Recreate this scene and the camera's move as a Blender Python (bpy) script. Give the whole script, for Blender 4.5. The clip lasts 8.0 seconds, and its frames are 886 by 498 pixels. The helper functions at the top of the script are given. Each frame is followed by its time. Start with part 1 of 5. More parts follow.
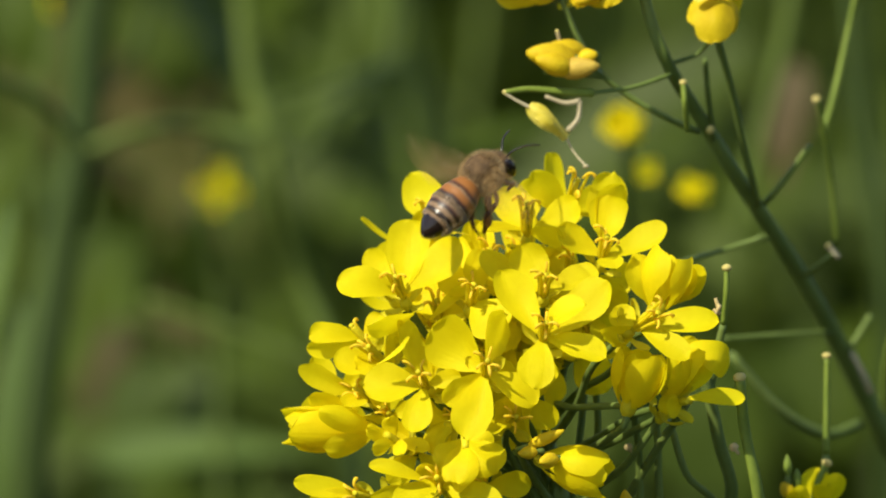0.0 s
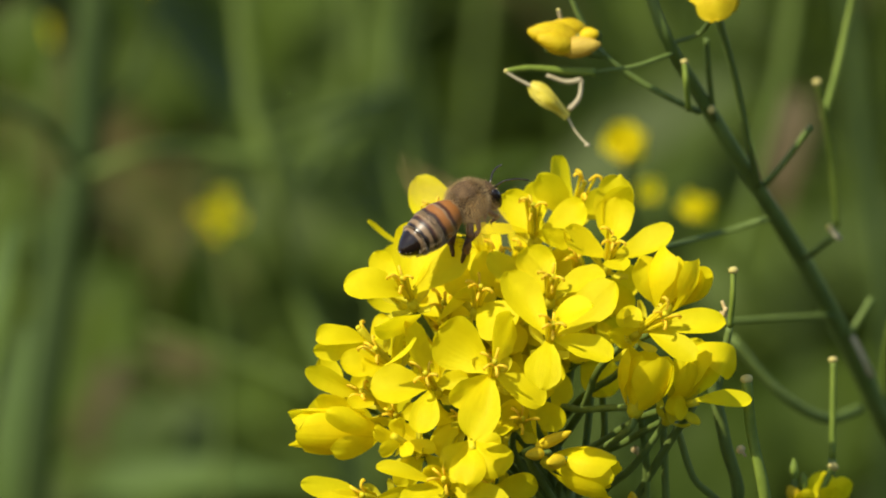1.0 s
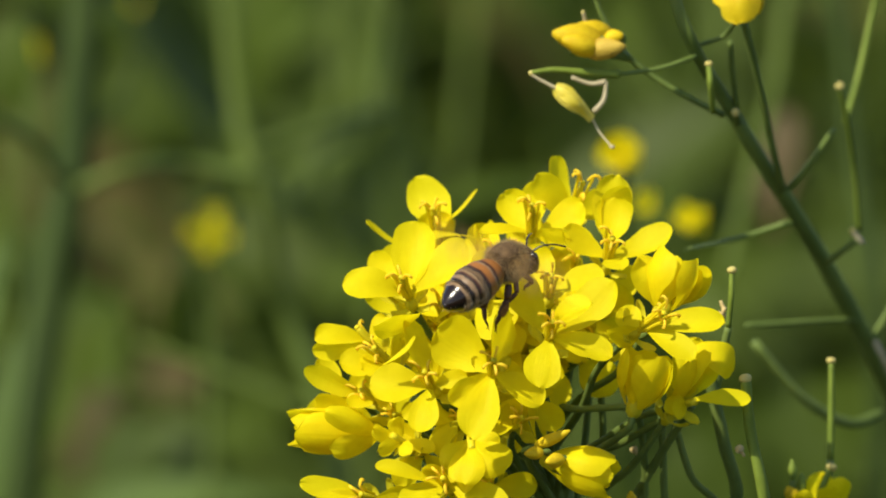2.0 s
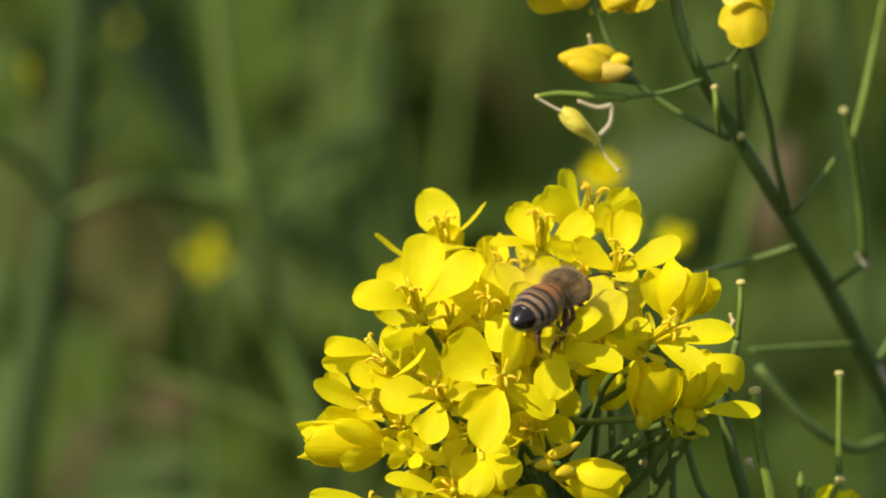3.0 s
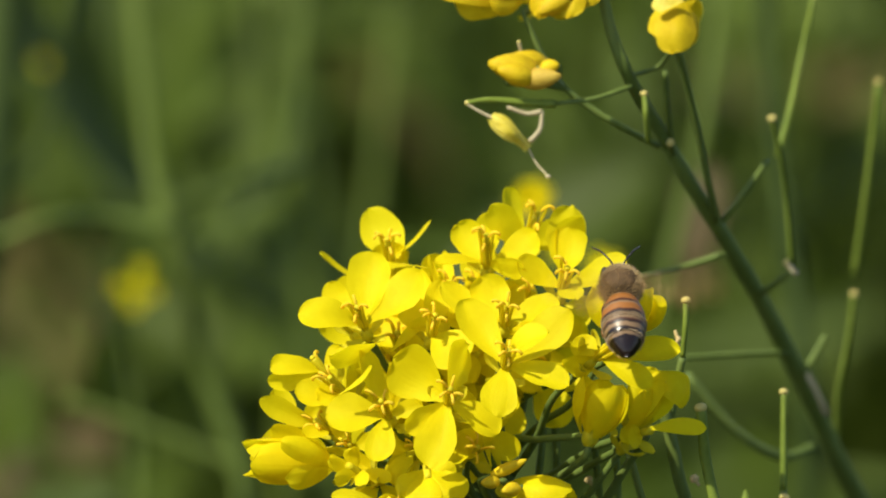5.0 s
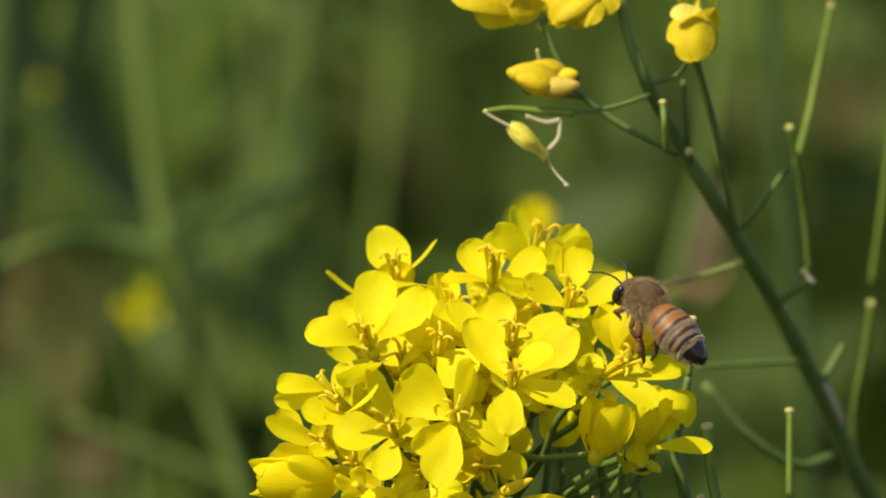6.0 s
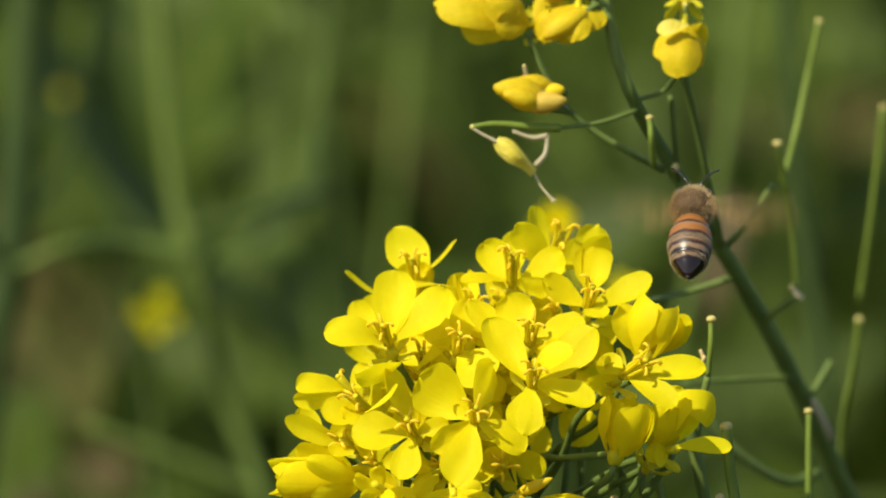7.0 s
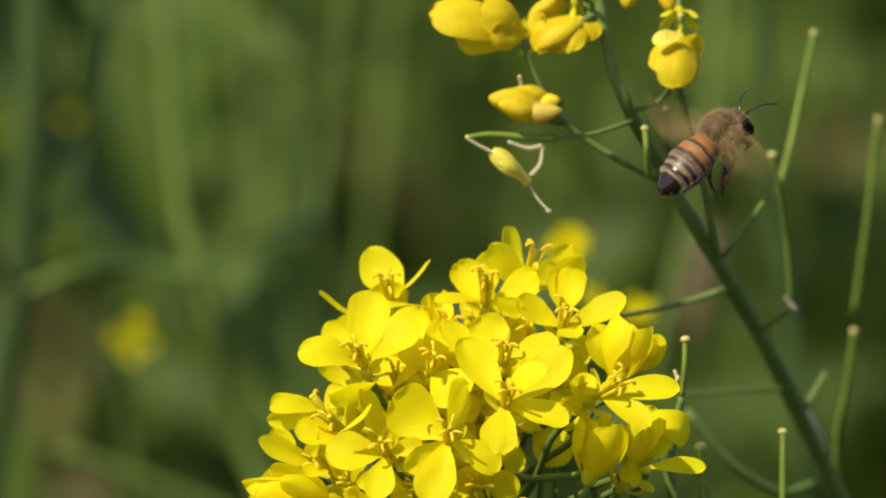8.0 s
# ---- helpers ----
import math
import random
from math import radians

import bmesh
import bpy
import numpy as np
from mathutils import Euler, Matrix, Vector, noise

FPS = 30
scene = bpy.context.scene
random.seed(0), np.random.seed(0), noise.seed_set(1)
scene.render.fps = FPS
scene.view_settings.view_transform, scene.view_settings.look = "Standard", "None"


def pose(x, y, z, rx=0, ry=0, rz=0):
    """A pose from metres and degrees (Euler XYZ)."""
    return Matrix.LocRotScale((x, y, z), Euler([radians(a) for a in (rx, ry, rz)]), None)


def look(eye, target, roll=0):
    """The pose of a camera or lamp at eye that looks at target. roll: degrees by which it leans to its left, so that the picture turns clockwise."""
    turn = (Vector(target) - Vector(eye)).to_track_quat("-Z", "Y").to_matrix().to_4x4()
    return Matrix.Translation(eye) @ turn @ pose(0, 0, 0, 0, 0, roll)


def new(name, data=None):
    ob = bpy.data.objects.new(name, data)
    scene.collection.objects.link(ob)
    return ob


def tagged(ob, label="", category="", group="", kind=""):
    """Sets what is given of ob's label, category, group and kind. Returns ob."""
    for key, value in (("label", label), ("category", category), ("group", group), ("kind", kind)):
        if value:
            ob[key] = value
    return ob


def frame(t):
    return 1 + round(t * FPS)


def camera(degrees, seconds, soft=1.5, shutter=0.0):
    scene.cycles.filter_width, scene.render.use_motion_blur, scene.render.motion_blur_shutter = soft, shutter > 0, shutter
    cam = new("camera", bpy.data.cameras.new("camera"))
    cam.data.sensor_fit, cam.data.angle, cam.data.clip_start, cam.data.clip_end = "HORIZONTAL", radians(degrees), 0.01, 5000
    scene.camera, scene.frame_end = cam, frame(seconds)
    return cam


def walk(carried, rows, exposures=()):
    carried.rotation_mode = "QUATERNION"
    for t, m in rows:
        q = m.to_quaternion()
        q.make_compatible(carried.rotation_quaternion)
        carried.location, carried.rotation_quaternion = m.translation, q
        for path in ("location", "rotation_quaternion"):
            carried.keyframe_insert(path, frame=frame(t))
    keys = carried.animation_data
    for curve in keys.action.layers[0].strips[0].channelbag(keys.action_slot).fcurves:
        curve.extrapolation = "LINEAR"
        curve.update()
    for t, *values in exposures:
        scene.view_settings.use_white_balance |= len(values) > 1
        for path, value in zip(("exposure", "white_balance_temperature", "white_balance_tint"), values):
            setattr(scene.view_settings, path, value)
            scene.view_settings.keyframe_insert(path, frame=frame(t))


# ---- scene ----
# All places of the near plants are given in millimetres: u to the right, v up and w towards
# the camera's first stand, from a point in the flower head 0.85 m above the ground.
TILT = radians(12.0)
ORIGIN = Vector((0.0, 0.0, 0.85))
AXIS_U = Vector((1.0, 0.0, 0.0))
AXIS_V = Vector((0.0, math.sin(TILT), math.cos(TILT)))
AXIS_W = Vector((0.0, -math.cos(TILT), math.sin(TILT)))
REACH = 1.0


def plain(u, v, w=0.0):
    return ORIGIN + (AXIS_U * u + AXIS_V * v + AXIS_W * w) * 0.001


def at(u, v, w=0.0):
    """The place at depth w on the line from the first stand through (u, v, 0)."""
    k = 1.0 - w / (REACH * 1000.0)
    return plain(u * k, v * k, w)


def late(u, v, w=0.0):
    """The same from the last stand."""
    return at(u, v, w) + view(-17.4, -29.5, 0.0) * (w * 1e-6)


def view(u, v, w):
    return AXIS_U * u + AXIS_V * v + AXIS_W * w


def far(u, v, d):
    """A place d metres behind the flower head that stands behind (u, v, 0) from the first stand."""
    return at(u, v, -d * 1000.0)


# ---- camera: held by hand, it sinks by about 3 cm while it follows the head ----
cam = camera(4.94, 8.0, soft=1.9, shutter=0.5)
cam.data.dof.use_dof = True
cam.data.dof.focus_distance = 0.992
cam.data.dof.aperture_fstop = 33.0


def stand(tu, tv, eu, ev):
    """The camera at (eu, ev), a reach away, that looks at (tu, tv) in the head."""
    return look(plain(eu, ev, REACH * 1000.0), plain(tu, tv))


walk(cam, [
    (0, stand(0.00, 0.00, 0.0, -0.0)),
    (0.5, stand(-0.70, 0.37, -1.3, -4.7)),
    (1, stand(-0.66, 0.20, -2.5, -9.3)),
    (1.2, stand(-0.57, 0.12, -3.1, -10.7)),
    (2.3, stand(-0.60, 0.25, -6.2, -18.0)),
    (2.5, stand(-0.67, 0.36, -6.8, -19.3)),
    (3, stand(-1.45, 1.39, -10.5, -20.1)),
    (3.5, stand(-2.66, 2.89, -14.2, -20.8)),
    (4, stand(-1.67, 3.52, -15.1, -22.8)),
    (4.5, stand(2.60, 3.17, -15.9, -24.8)),
    (4.7, stand(3.67, 2.95, -16.1, -25.0)),
    (5.8, stand(3.36, 4.75, -17.3, -25.7)),
    (6, stand(3.27, 4.95, -17.5, -25.8)),
    (6.5, stand(2.29, 5.22, -18.0, -26.1)),
    (7, stand(1.39, 4.94, -18.5, -28.2)),
    (7.5, stand(1.98, 5.27, -17.9, -28.9)),
    (8, stand(3.94, 6.90, -17.4, -29.5)),
])

# ---- light: high sun behind the camera's left shoulder ----
SUN_FROM = Vector((-0.62, -0.52, 0.92)).normalized()
world = bpy.data.worlds.new("world")
scene.world = world
world.use_nodes = True
wn = world.node_tree.nodes
sky = wn.new("ShaderNodeTexSky")
sky.sky_type, sky.sun_disc = "NISHITA", False
sky.sun_elevation = math.asin(SUN_FROM.z)
sky.sun_rotation = math.atan2(SUN_FROM.x, SUN_FROM.y)
wn["Background"].inputs["Strength"].default_value = 0.112
world.node_tree.links.new(sky.outputs[0], wn["Background"].inputs["Color"])
sun_data = bpy.data.lights.new("sun", "SUN")
sun_data.energy, sun_data.angle, sun_data.color = 4.2, radians(0.5), (1.0, 0.95, 0.77)
sun = new("sun", sun_data)
sun.matrix_world = look(SUN_FROM * 20.0, (0, 0, 0))
scene.view_settings.exposure = 0.52


# ---- materials ----
def node_material(name):
    m = bpy.data.materials.new(name)
    m.use_nodes = True
    nt = m.node_tree
    return m, nt, nt.nodes["Principled BSDF"], nt.nodes["Material Output"]


def organic(name, dark, light, scale, rough=0.5, through_light=0.0, bump=0.2, vary=0.15, sheen=0.0, spec=0.4):
    """A living surface: two scales of mottling, a little change from piece to piece, fine relief and light that passes through."""
    m, nt, bsdf, out = node_material(name)
    n, link = nt.nodes, nt.links
    coord = n.new("ShaderNodeTexCoord")
    coarse, fine = n.new("ShaderNodeTexNoise"), n.new("ShaderNodeTexNoise")
    coarse.inputs["Scale"].default_value, fine.inputs["Scale"].default_value = scale, scale * 7.0
    coarse.inputs["Detail"].default_value = fine.inputs["Detail"].default_value = 3.0
    for tex in (coarse, fine):
        link.new(coord.outputs["Object"], tex.inputs["Vector"])
    both = n.new("ShaderNodeMath")
    both.operation = "MULTIPLY_ADD"
    link.new(fine.outputs["Fac"], both.inputs[0])
    both.inputs[1].default_value = 0.35
    link.new(coarse.outputs["Fac"], both.inputs[2])
    ramp = n.new("ShaderNodeValToRGB")
    ramp.color_ramp.elements[0].position, ramp.color_ramp.elements[1].position = 0.45, 0.9
    ramp.color_ramp.elements[0].color, ramp.color_ramp.elements[1].color = (*dark, 1), (*light, 1)
    link.new(both.outputs[0], ramp.inputs[0])
    info, geo = n.new("ShaderNodeObjectInfo"), n.new("ShaderNodeNewGeometry")
    add = n.new("ShaderNodeMath")
    link.new(info.outputs["Random"], add.inputs[0])
    link.new(geo.outputs["Random Per Island"], add.inputs[1])
    span = n.new("ShaderNodeMapRange")
    span.inputs["From Max"].default_value = 2.0
    span.inputs["To Min"].default_value, span.inputs["To Max"].default_value = 1.0 - vary, 1.0 + vary
    link.new(add.outputs[0], span.inputs["Value"])
    hsv = n.new("ShaderNodeHueSaturation")
    link.new(span.outputs[0], hsv.inputs["Value"])
    link.new(ramp.outputs[0], hsv.inputs["Color"])
    link.new(hsv.outputs[0], bsdf.inputs["Base Color"])
    bsdf.inputs["Roughness"].default_value = rough
    bsdf.inputs["Specular IOR Level"].default_value = spec
    bsdf.inputs["Sheen Weight"].default_value = sheen
    if bump:
        b = n.new("ShaderNodeBump")
        b.inputs["Strength"].default_value, b.inputs["Distance"].default_value = bump, 0.3 / scale
        link.new(both.outputs[0], b.inputs["Height"])
        link.new(b.outputs[0], bsdf.inputs["Normal"])
    if through_light:
        thin, mix = n.new("ShaderNodeBsdfTranslucent"), n.new("ShaderNodeMixShader")
        link.new(hsv.outputs[0], thin.inputs["Color"])
        mix.inputs[0].default_value = through_light
        link.new(bsdf.outputs[0], mix.inputs[1])
        link.new(thin.outputs[0], mix.inputs[2])
        link.new(mix.outputs[0], out.inputs["Surface"])
    return m


def membrane(name):
    """Wing skin: nearly clear, a little brown, glossy."""
    m, nt, bsdf, out = node_material(name)
    n, link = nt.nodes, nt.links
    bsdf.inputs["Base Color"].default_value = (0.34, 0.21, 0.085, 1)
    bsdf.inputs["Roughness"].default_value = 0.4
    bsdf.inputs["Specular IOR Level"].default_value = 0.15
    clear, mix = n.new("ShaderNodeBsdfTransparent"), n.new("ShaderNodeMixShader")
    clear.inputs["Color"].default_value = (0.97, 0.95, 0.90, 1)
    veins, coord = n.new("ShaderNodeTexVoronoi"), n.new("ShaderNodeTexCoord")
    veins.feature = "DISTANCE_TO_EDGE"
    veins.inputs["Scale"].default_value = 700.0
    link.new(coord.outputs["Object"], veins.inputs["Vector"])
    edge = n.new("ShaderNodeMapRange")
    edge.inputs["From Max"].default_value = 0.12
    edge.inputs["To Min"].default_value, edge.inputs["To Max"].default_value = 0.22, 0.075
    link.new(veins.outputs["Distance"], edge.inputs["Value"])
    link.new(edge.outputs[0], mix.inputs[0])
    link.new(clear.outputs[0], mix.inputs[1])
    link.new(bsdf.outputs[0], mix.inputs[2])
    link.new(mix.outputs[0], out.inputs["Surface"])
    return m


PETAL = organic("petal_yellow", (0.83, 0.69, 0.003), (0.91, 0.785, 0.006), 260.0, 0.6, 0.51, 0.06, 0.06, spec=0.14)


def add_veins(m):
    """Fine ribs that run along a petal, as relief and a faint change of tone."""
    nt = m.node_tree
    n, link = nt.nodes, nt.links
    bsdf = n["Principled BSDF"]
    uv, grow, rib = n.new("ShaderNodeUVMap"), n.new("ShaderNodeMapping"), n.new("ShaderNodeTexNoise")
    grow.inputs["Scale"].default_value = (22.0, 1.6, 1.0)
    link.new(uv.outputs[0], grow.inputs["Vector"])
    link.new(grow.outputs[0], rib.inputs["Vector"])
    rib.inputs["Scale"].default_value, rib.inputs["Detail"].default_value = 1.0, 2.0
    bump = n.new("ShaderNodeBump")
    bump.inputs["Strength"].default_value, bump.inputs["Distance"].default_value = 0.22, 0.0002
    link.new(rib.outputs["Fac"], bump.inputs["Height"])
    link.new(bsdf.inputs["Normal"].links[0].from_socket, bump.inputs["Normal"])
    link.new(bump.outputs[0], bsdf.inputs["Normal"])
    return m


add_veins(PETAL)
BUD = organic("bud_yellow", (0.54, 0.36, 0.006), (0.72, 0.53, 0.012), 420.0, 0.6, 0.2, 0.3, 0.08, spec=0.2)
FADED = organic("fading_petal", (0.60, 0.42, 0.006), (0.75, 0.57, 0.012), 320.0, 0.6, 0.35, 0.2, 0.1, spec=0.15)
SEPAL = organic("sepal_yellow_green", (0.60, 0.53, 0.012), (0.74, 0.65, 0.022), 300.0, 0.55, 0.4, 0.1, 0.1, spec=0.2)
PISTIL = organic("pistil_green", (0.60, 0.52, 0.010), (0.74, 0.64, 0.02), 400.0, 0.5, 0.3, 0.1, spec=0.2)
FILAMENT = organic("filament", (0.82, 0.70, 0.008), (0.90, 0.78, 0.02), 400.0, 0.6, 0.55, 0.05, spec=0.15)
ANTHER = organic("anther_pollen", (0.88, 0.65, 0.025), (0.93, 0.75, 0.07), 900.0, 0.85, 0.5, 0.4, spec=0.1)
STEM = organic("stem_green", (0.086, 0.126, 0.024), (0.146, 0.194, 0.044), 120.0, 0.6, 0.0, 0.15, 0.12, spec=0.2)
POD = organic("pod_green", (0.12, 0.17, 0.020), (0.21, 0.27, 0.04), 200.0, 0.55, 0.1, 0.15, 0.1, spec=0.2)
POD_TIP = organic("pod_tip", (0.40, 0.33, 0.09), (0.54, 0.45, 0.14), 500.0, 0.7)
DRIED = organic("dried_petal", (0.42, 0.35, 0.20), (0.58, 0.50, 0.31), 300.0, 0.7, 0.2, 0.3)
WITHERED = organic("withered_petal", (0.76, 0.60, 0.02), (0.80, 0.68, 0.14), 330.0, 0.7, 0.3, 0.4)
TAN = organic("browned_petal", (0.44, 0.28, 0.03), (0.56, 0.39, 0.05), 420.0, 0.7, 0.2, 0.4)
SCAR = organic("scar_pink", (0.40, 0.30, 0.13), (0.54, 0.42, 0.20), 600.0, 0.8, spec=0.1)
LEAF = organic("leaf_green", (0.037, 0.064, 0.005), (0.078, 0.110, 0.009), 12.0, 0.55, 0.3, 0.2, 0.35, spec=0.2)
# lighter copy of the leaf green: sunlight is put into the colour
BRIGHT = organic("leaf_painted_sun", (0.075, 0.125, 0.022), (0.12, 0.175, 0.036), 12.0, 0.5, 0.35, 0.1, 0.15, spec=0.25)
BLADE = organic("meadow_green", (0.037, 0.060, 0.005), (0.080, 0.110, 0.009), 6.0, 0.65, 0.3, 0.0, 0.4, spec=0.15)
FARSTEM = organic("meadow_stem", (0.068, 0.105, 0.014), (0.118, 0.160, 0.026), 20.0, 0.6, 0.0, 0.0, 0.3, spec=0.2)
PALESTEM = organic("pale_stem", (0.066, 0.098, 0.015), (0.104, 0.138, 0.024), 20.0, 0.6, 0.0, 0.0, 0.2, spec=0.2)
# darker copy of the stem green: shade is put into the colour
DIMSTEM = organic("stem_painted_shade", (0.021, 0.037, 0.007), (0.038, 0.058, 0.011), 20.0, 0.6, 0.0, 0.0, 0.25, spec=0.15)
SOIL = organic("soil", (0.03, 0.035, 0.012), (0.075, 0.07, 0.03), 8.0, 0.9, 0.0, 0.4)
STRAW = organic("dry_leaf", (0.10, 0.085, 0.028), (0.16, 0.13, 0.045), 20.0, 0.7, 0.2, 0.0, 0.3, spec=0.15)
RUST = organic("withered_leaf", (0.065, 0.048, 0.014), (0.11, 0.075, 0.024), 40.0, 0.7, 0.2, 0.3)


# ---- mesh helpers ----
WHERE = {}


def part(name, bm, material, parent, label="", origin=None, smooth=True):
    """Links a bmesh, given in the world's coordinates, as one mesh object under a thing or a part. material: one or a tuple."""
    base = WHERE[parent]
    origin = Vector(origin) if origin is not None else base
    bmesh.ops.translate(bm, verts=bm.verts, vec=-origin)
    data = bpy.data.meshes.new(name)
    bm.to_mesh(data)
    bm.free()
    for m in material if isinstance(material, tuple) else (material,):
        data.materials.append(m)
    if smooth:
        data.polygons.foreach_set("use_smooth", [True] * len(data.polygons))
    ob = new(name, data)
    ob.parent, ob.location = parent, origin - base
    WHERE[ob] = origin
    return tagged(ob, label)


def thing(name, origin, label, category, group="", kind=""):
    ob = new(name)
    ob.empty_display_size = 0.01
    ob.location = origin
    WHERE[ob] = Vector(origin)
    return tagged(ob, label, category, group, kind)


def curve_points(points, steps=5):
    """A smooth line through points."""
    p = [Vector(q) for q in points]
    if len(p) == 2:
        return [p[0].lerp(p[1], i / steps) for i in range(steps + 1)]
    p = [p[0] * 2 - p[1]] + p + [p[-1] * 2 - p[-2]]
    line = []
    for a, b, c, d in zip(p, p[1:], p[2:], p[3:]):
        chord = (c - b).length
        m0 = (c - a) * (chord / max(1e-9, (b - a).length + chord))
        m1 = (d - b) * (chord / max(1e-9, (d - c).length + chord))
        for i in range(steps):
            t = i / steps
            line.append(b * (2 * t ** 3 - 3 * t * t + 1) + m0 * (t ** 3 - 2 * t * t + t) + c * (3 * t * t - 2 * t ** 3) + m1 * (t ** 3 - t * t))
    return line + [p[-2]]


def tube(bm, points, r0, r1, sides=8, steps=5, mat=0, swell=0.0, uneven=0.0):
    """A closed round tube along points, from radius r0 to r1; swell: how much thicker at the middle."""
    line = curve_points(points, steps)
    rings, side = [], None
    for i, p in enumerate(line):
        way = (line[min(i + 1, len(line) - 1)] - line[max(i - 1, 0)]).normalized()
        side = (side if side else way.orthogonal()) - way * way.dot(side if side else way.orthogonal())
        side.normalize()
        across = way.cross(side)
        t = i / (len(line) - 1)
        r = (r0 + (r1 - r0) * t) * (1 + swell * math.sin(math.pi * t)) * (1 + uneven * noise.noise(p * 900.0))
        rings.append([bm.verts.new(p + (side * math.cos(a) + across * math.sin(a)) * r)
                      for a in [2 * math.pi * k / sides for k in range(sides)]])
    for a, b in zip(rings, rings[1:]):
        for k in range(sides):
            bm.faces.new((a[k], a[(k + 1) % sides], b[(k + 1) % sides], b[k])).material_index = mat
    bm.faces.new(rings[0][::-1]).material_index = mat
    bm.faces.new(rings[-1]).material_index = mat


def blob(bm, centre, radii, frame_m=None, seg=10, mat=0, rough=0.0):
    """A rounded lump with three radii."""
    m = Matrix.Translation(centre) @ (frame_m.to_4x4() if frame_m else Matrix.Identity(4)) @ Matrix.Diagonal((*radii, 1))
    made = bmesh.ops.create_uvsphere(bm, u_segments=seg, v_segments=max(6, seg * 2 // 3), radius=1.0, matrix=m)
    for v in made["verts"]:
        if rough:
            v.co += (v.co - Vector(centre)) * rough * noise.noise(v.co * 1500.0)
        for f in v.link_faces:
            f.material_index = mat


def basis(along, up):
    """A frame whose z runs along and whose y leans to up."""
    z = Vector(along).normalized()
    x = Vector(up).cross(z)
    x = x.normalized() if x.length > 1e-6 else z.orthogonal().normalized()
    return Matrix((x, z.cross(x), z)).transposed()


def petal_mesh(bm, base, tip, width, normal, cup=0.10, bow=0.08, claw=0.16, ruffle=0.11, mat=0):
    """One petal: a narrow claw that widens to a rounded blade, cupped across and bowed along."""
    a = tip - base
    length = a.length
    s = a.cross(normal).normalized()
    n = s.cross(a).normalized()
    rows, cols = 12, 6
    grid, seed = [], base.x * 9e3 + tip.z * 7e3
    skew = 0.12 * noise.noise(Vector((seed * 1.7, 3.1, 0.2)))
    curl = 0.30 * noise.noise(Vector((5.3, seed * 1.3, 0.7)))
    twist = 0.26 * noise.noise(Vector((0.9, 7.7, seed * 1.9)))
    crease = 0.16 * noise.noise(Vector((seed * 2.3, 1.9, 4.4)))
    blunt = 0.43 - 0.08 * noise.noise(Vector((seed * 0.9, 8.2, 6.1)))
    point = 0.06 * noise.noise(Vector((2.2, seed * 2.1, 9.3)))
    for i in range(rows + 1):
        t = math.sin(0.5 * math.pi * i / rows)
        x = max(0.0, (t - 0.04) / 0.96)
        wide = 0.5 * width * max(claw * (1 if i < rows else 0.7), math.sin(math.pi * min(1.0, x) ** 1.62) ** blunt if x > 0 else 0)
        row = []
        for j in range(cols + 1):
            k = 2 * j / cols - 1
            lift = cup * width * (k * k - 0.4) * min(1, wide / (0.4 * width)) + bow * length * math.sin(math.pi * t * 0.9)
            lift += ruffle * width * noise.noise(Vector((k * 1.3 + seed, t * 2.2, seed * 0.3))) * t
            lift += curl * length * max(0.0, t - 0.55) ** 2 * 2.0 + twist * k * wide * t
            lift += 0.09 * width * k * k * noise.noise(Vector((k * 2.0 + seed, t * 6.0, seed))) * t
            lift += crease * width * (0.5 - abs(k)) * min(1, 2 * t)
            edge = 1 + 0.16 * abs(k) * noise.noise(Vector((seed + 3.0 * (k > 0), t * 3.4, seed * 0.7))) * min(1, 2 * t)
            reach = 1 + (0.5 * abs(point) * (1 - abs(k)) + point * k * 0.35) * t ** 4
            row.append(bm.verts.new(base + a * t * reach + s * (k + skew * (1 - k * k)) * wide * edge + n * lift))
        grid.append(row)
    uv = bm.loops.layers.uv.verify()
    for i, (r0, r1) in enumerate(zip(grid, grid[1:])):
        for j in range(cols):
            face = bm.faces.new((r0[j], r0[j + 1], r1[j + 1], r1[j]))
            face.material_index = mat
            for loop, (x, y) in zip(face.loops, ((j, i), (j + 1, i), (j + 1, i + 1), (j, i + 1))):
                loop[uv].uv = (x / cols + seed, y / rows)


# ---- ground ----
bm = bmesh.new()
bmesh.ops.create_grid(bm, x_segments=60, y_segments=60, size=400.0)
for v in bm.verts:
    v.co.z = 0.05 * noise.noise(v.co * 0.05) if v.co.length > 12 else 0.0
data = bpy.data.meshes.new("ground")
bm.to_mesh(data)
bm.free()
data.materials.append(SOIL)
tagged(new("ground", data), "dark soil under the green meadow", "ground", kind="structure")

# ---- meadow behind: leaves and stems that nobody could count ----
rng = random.Random(7)


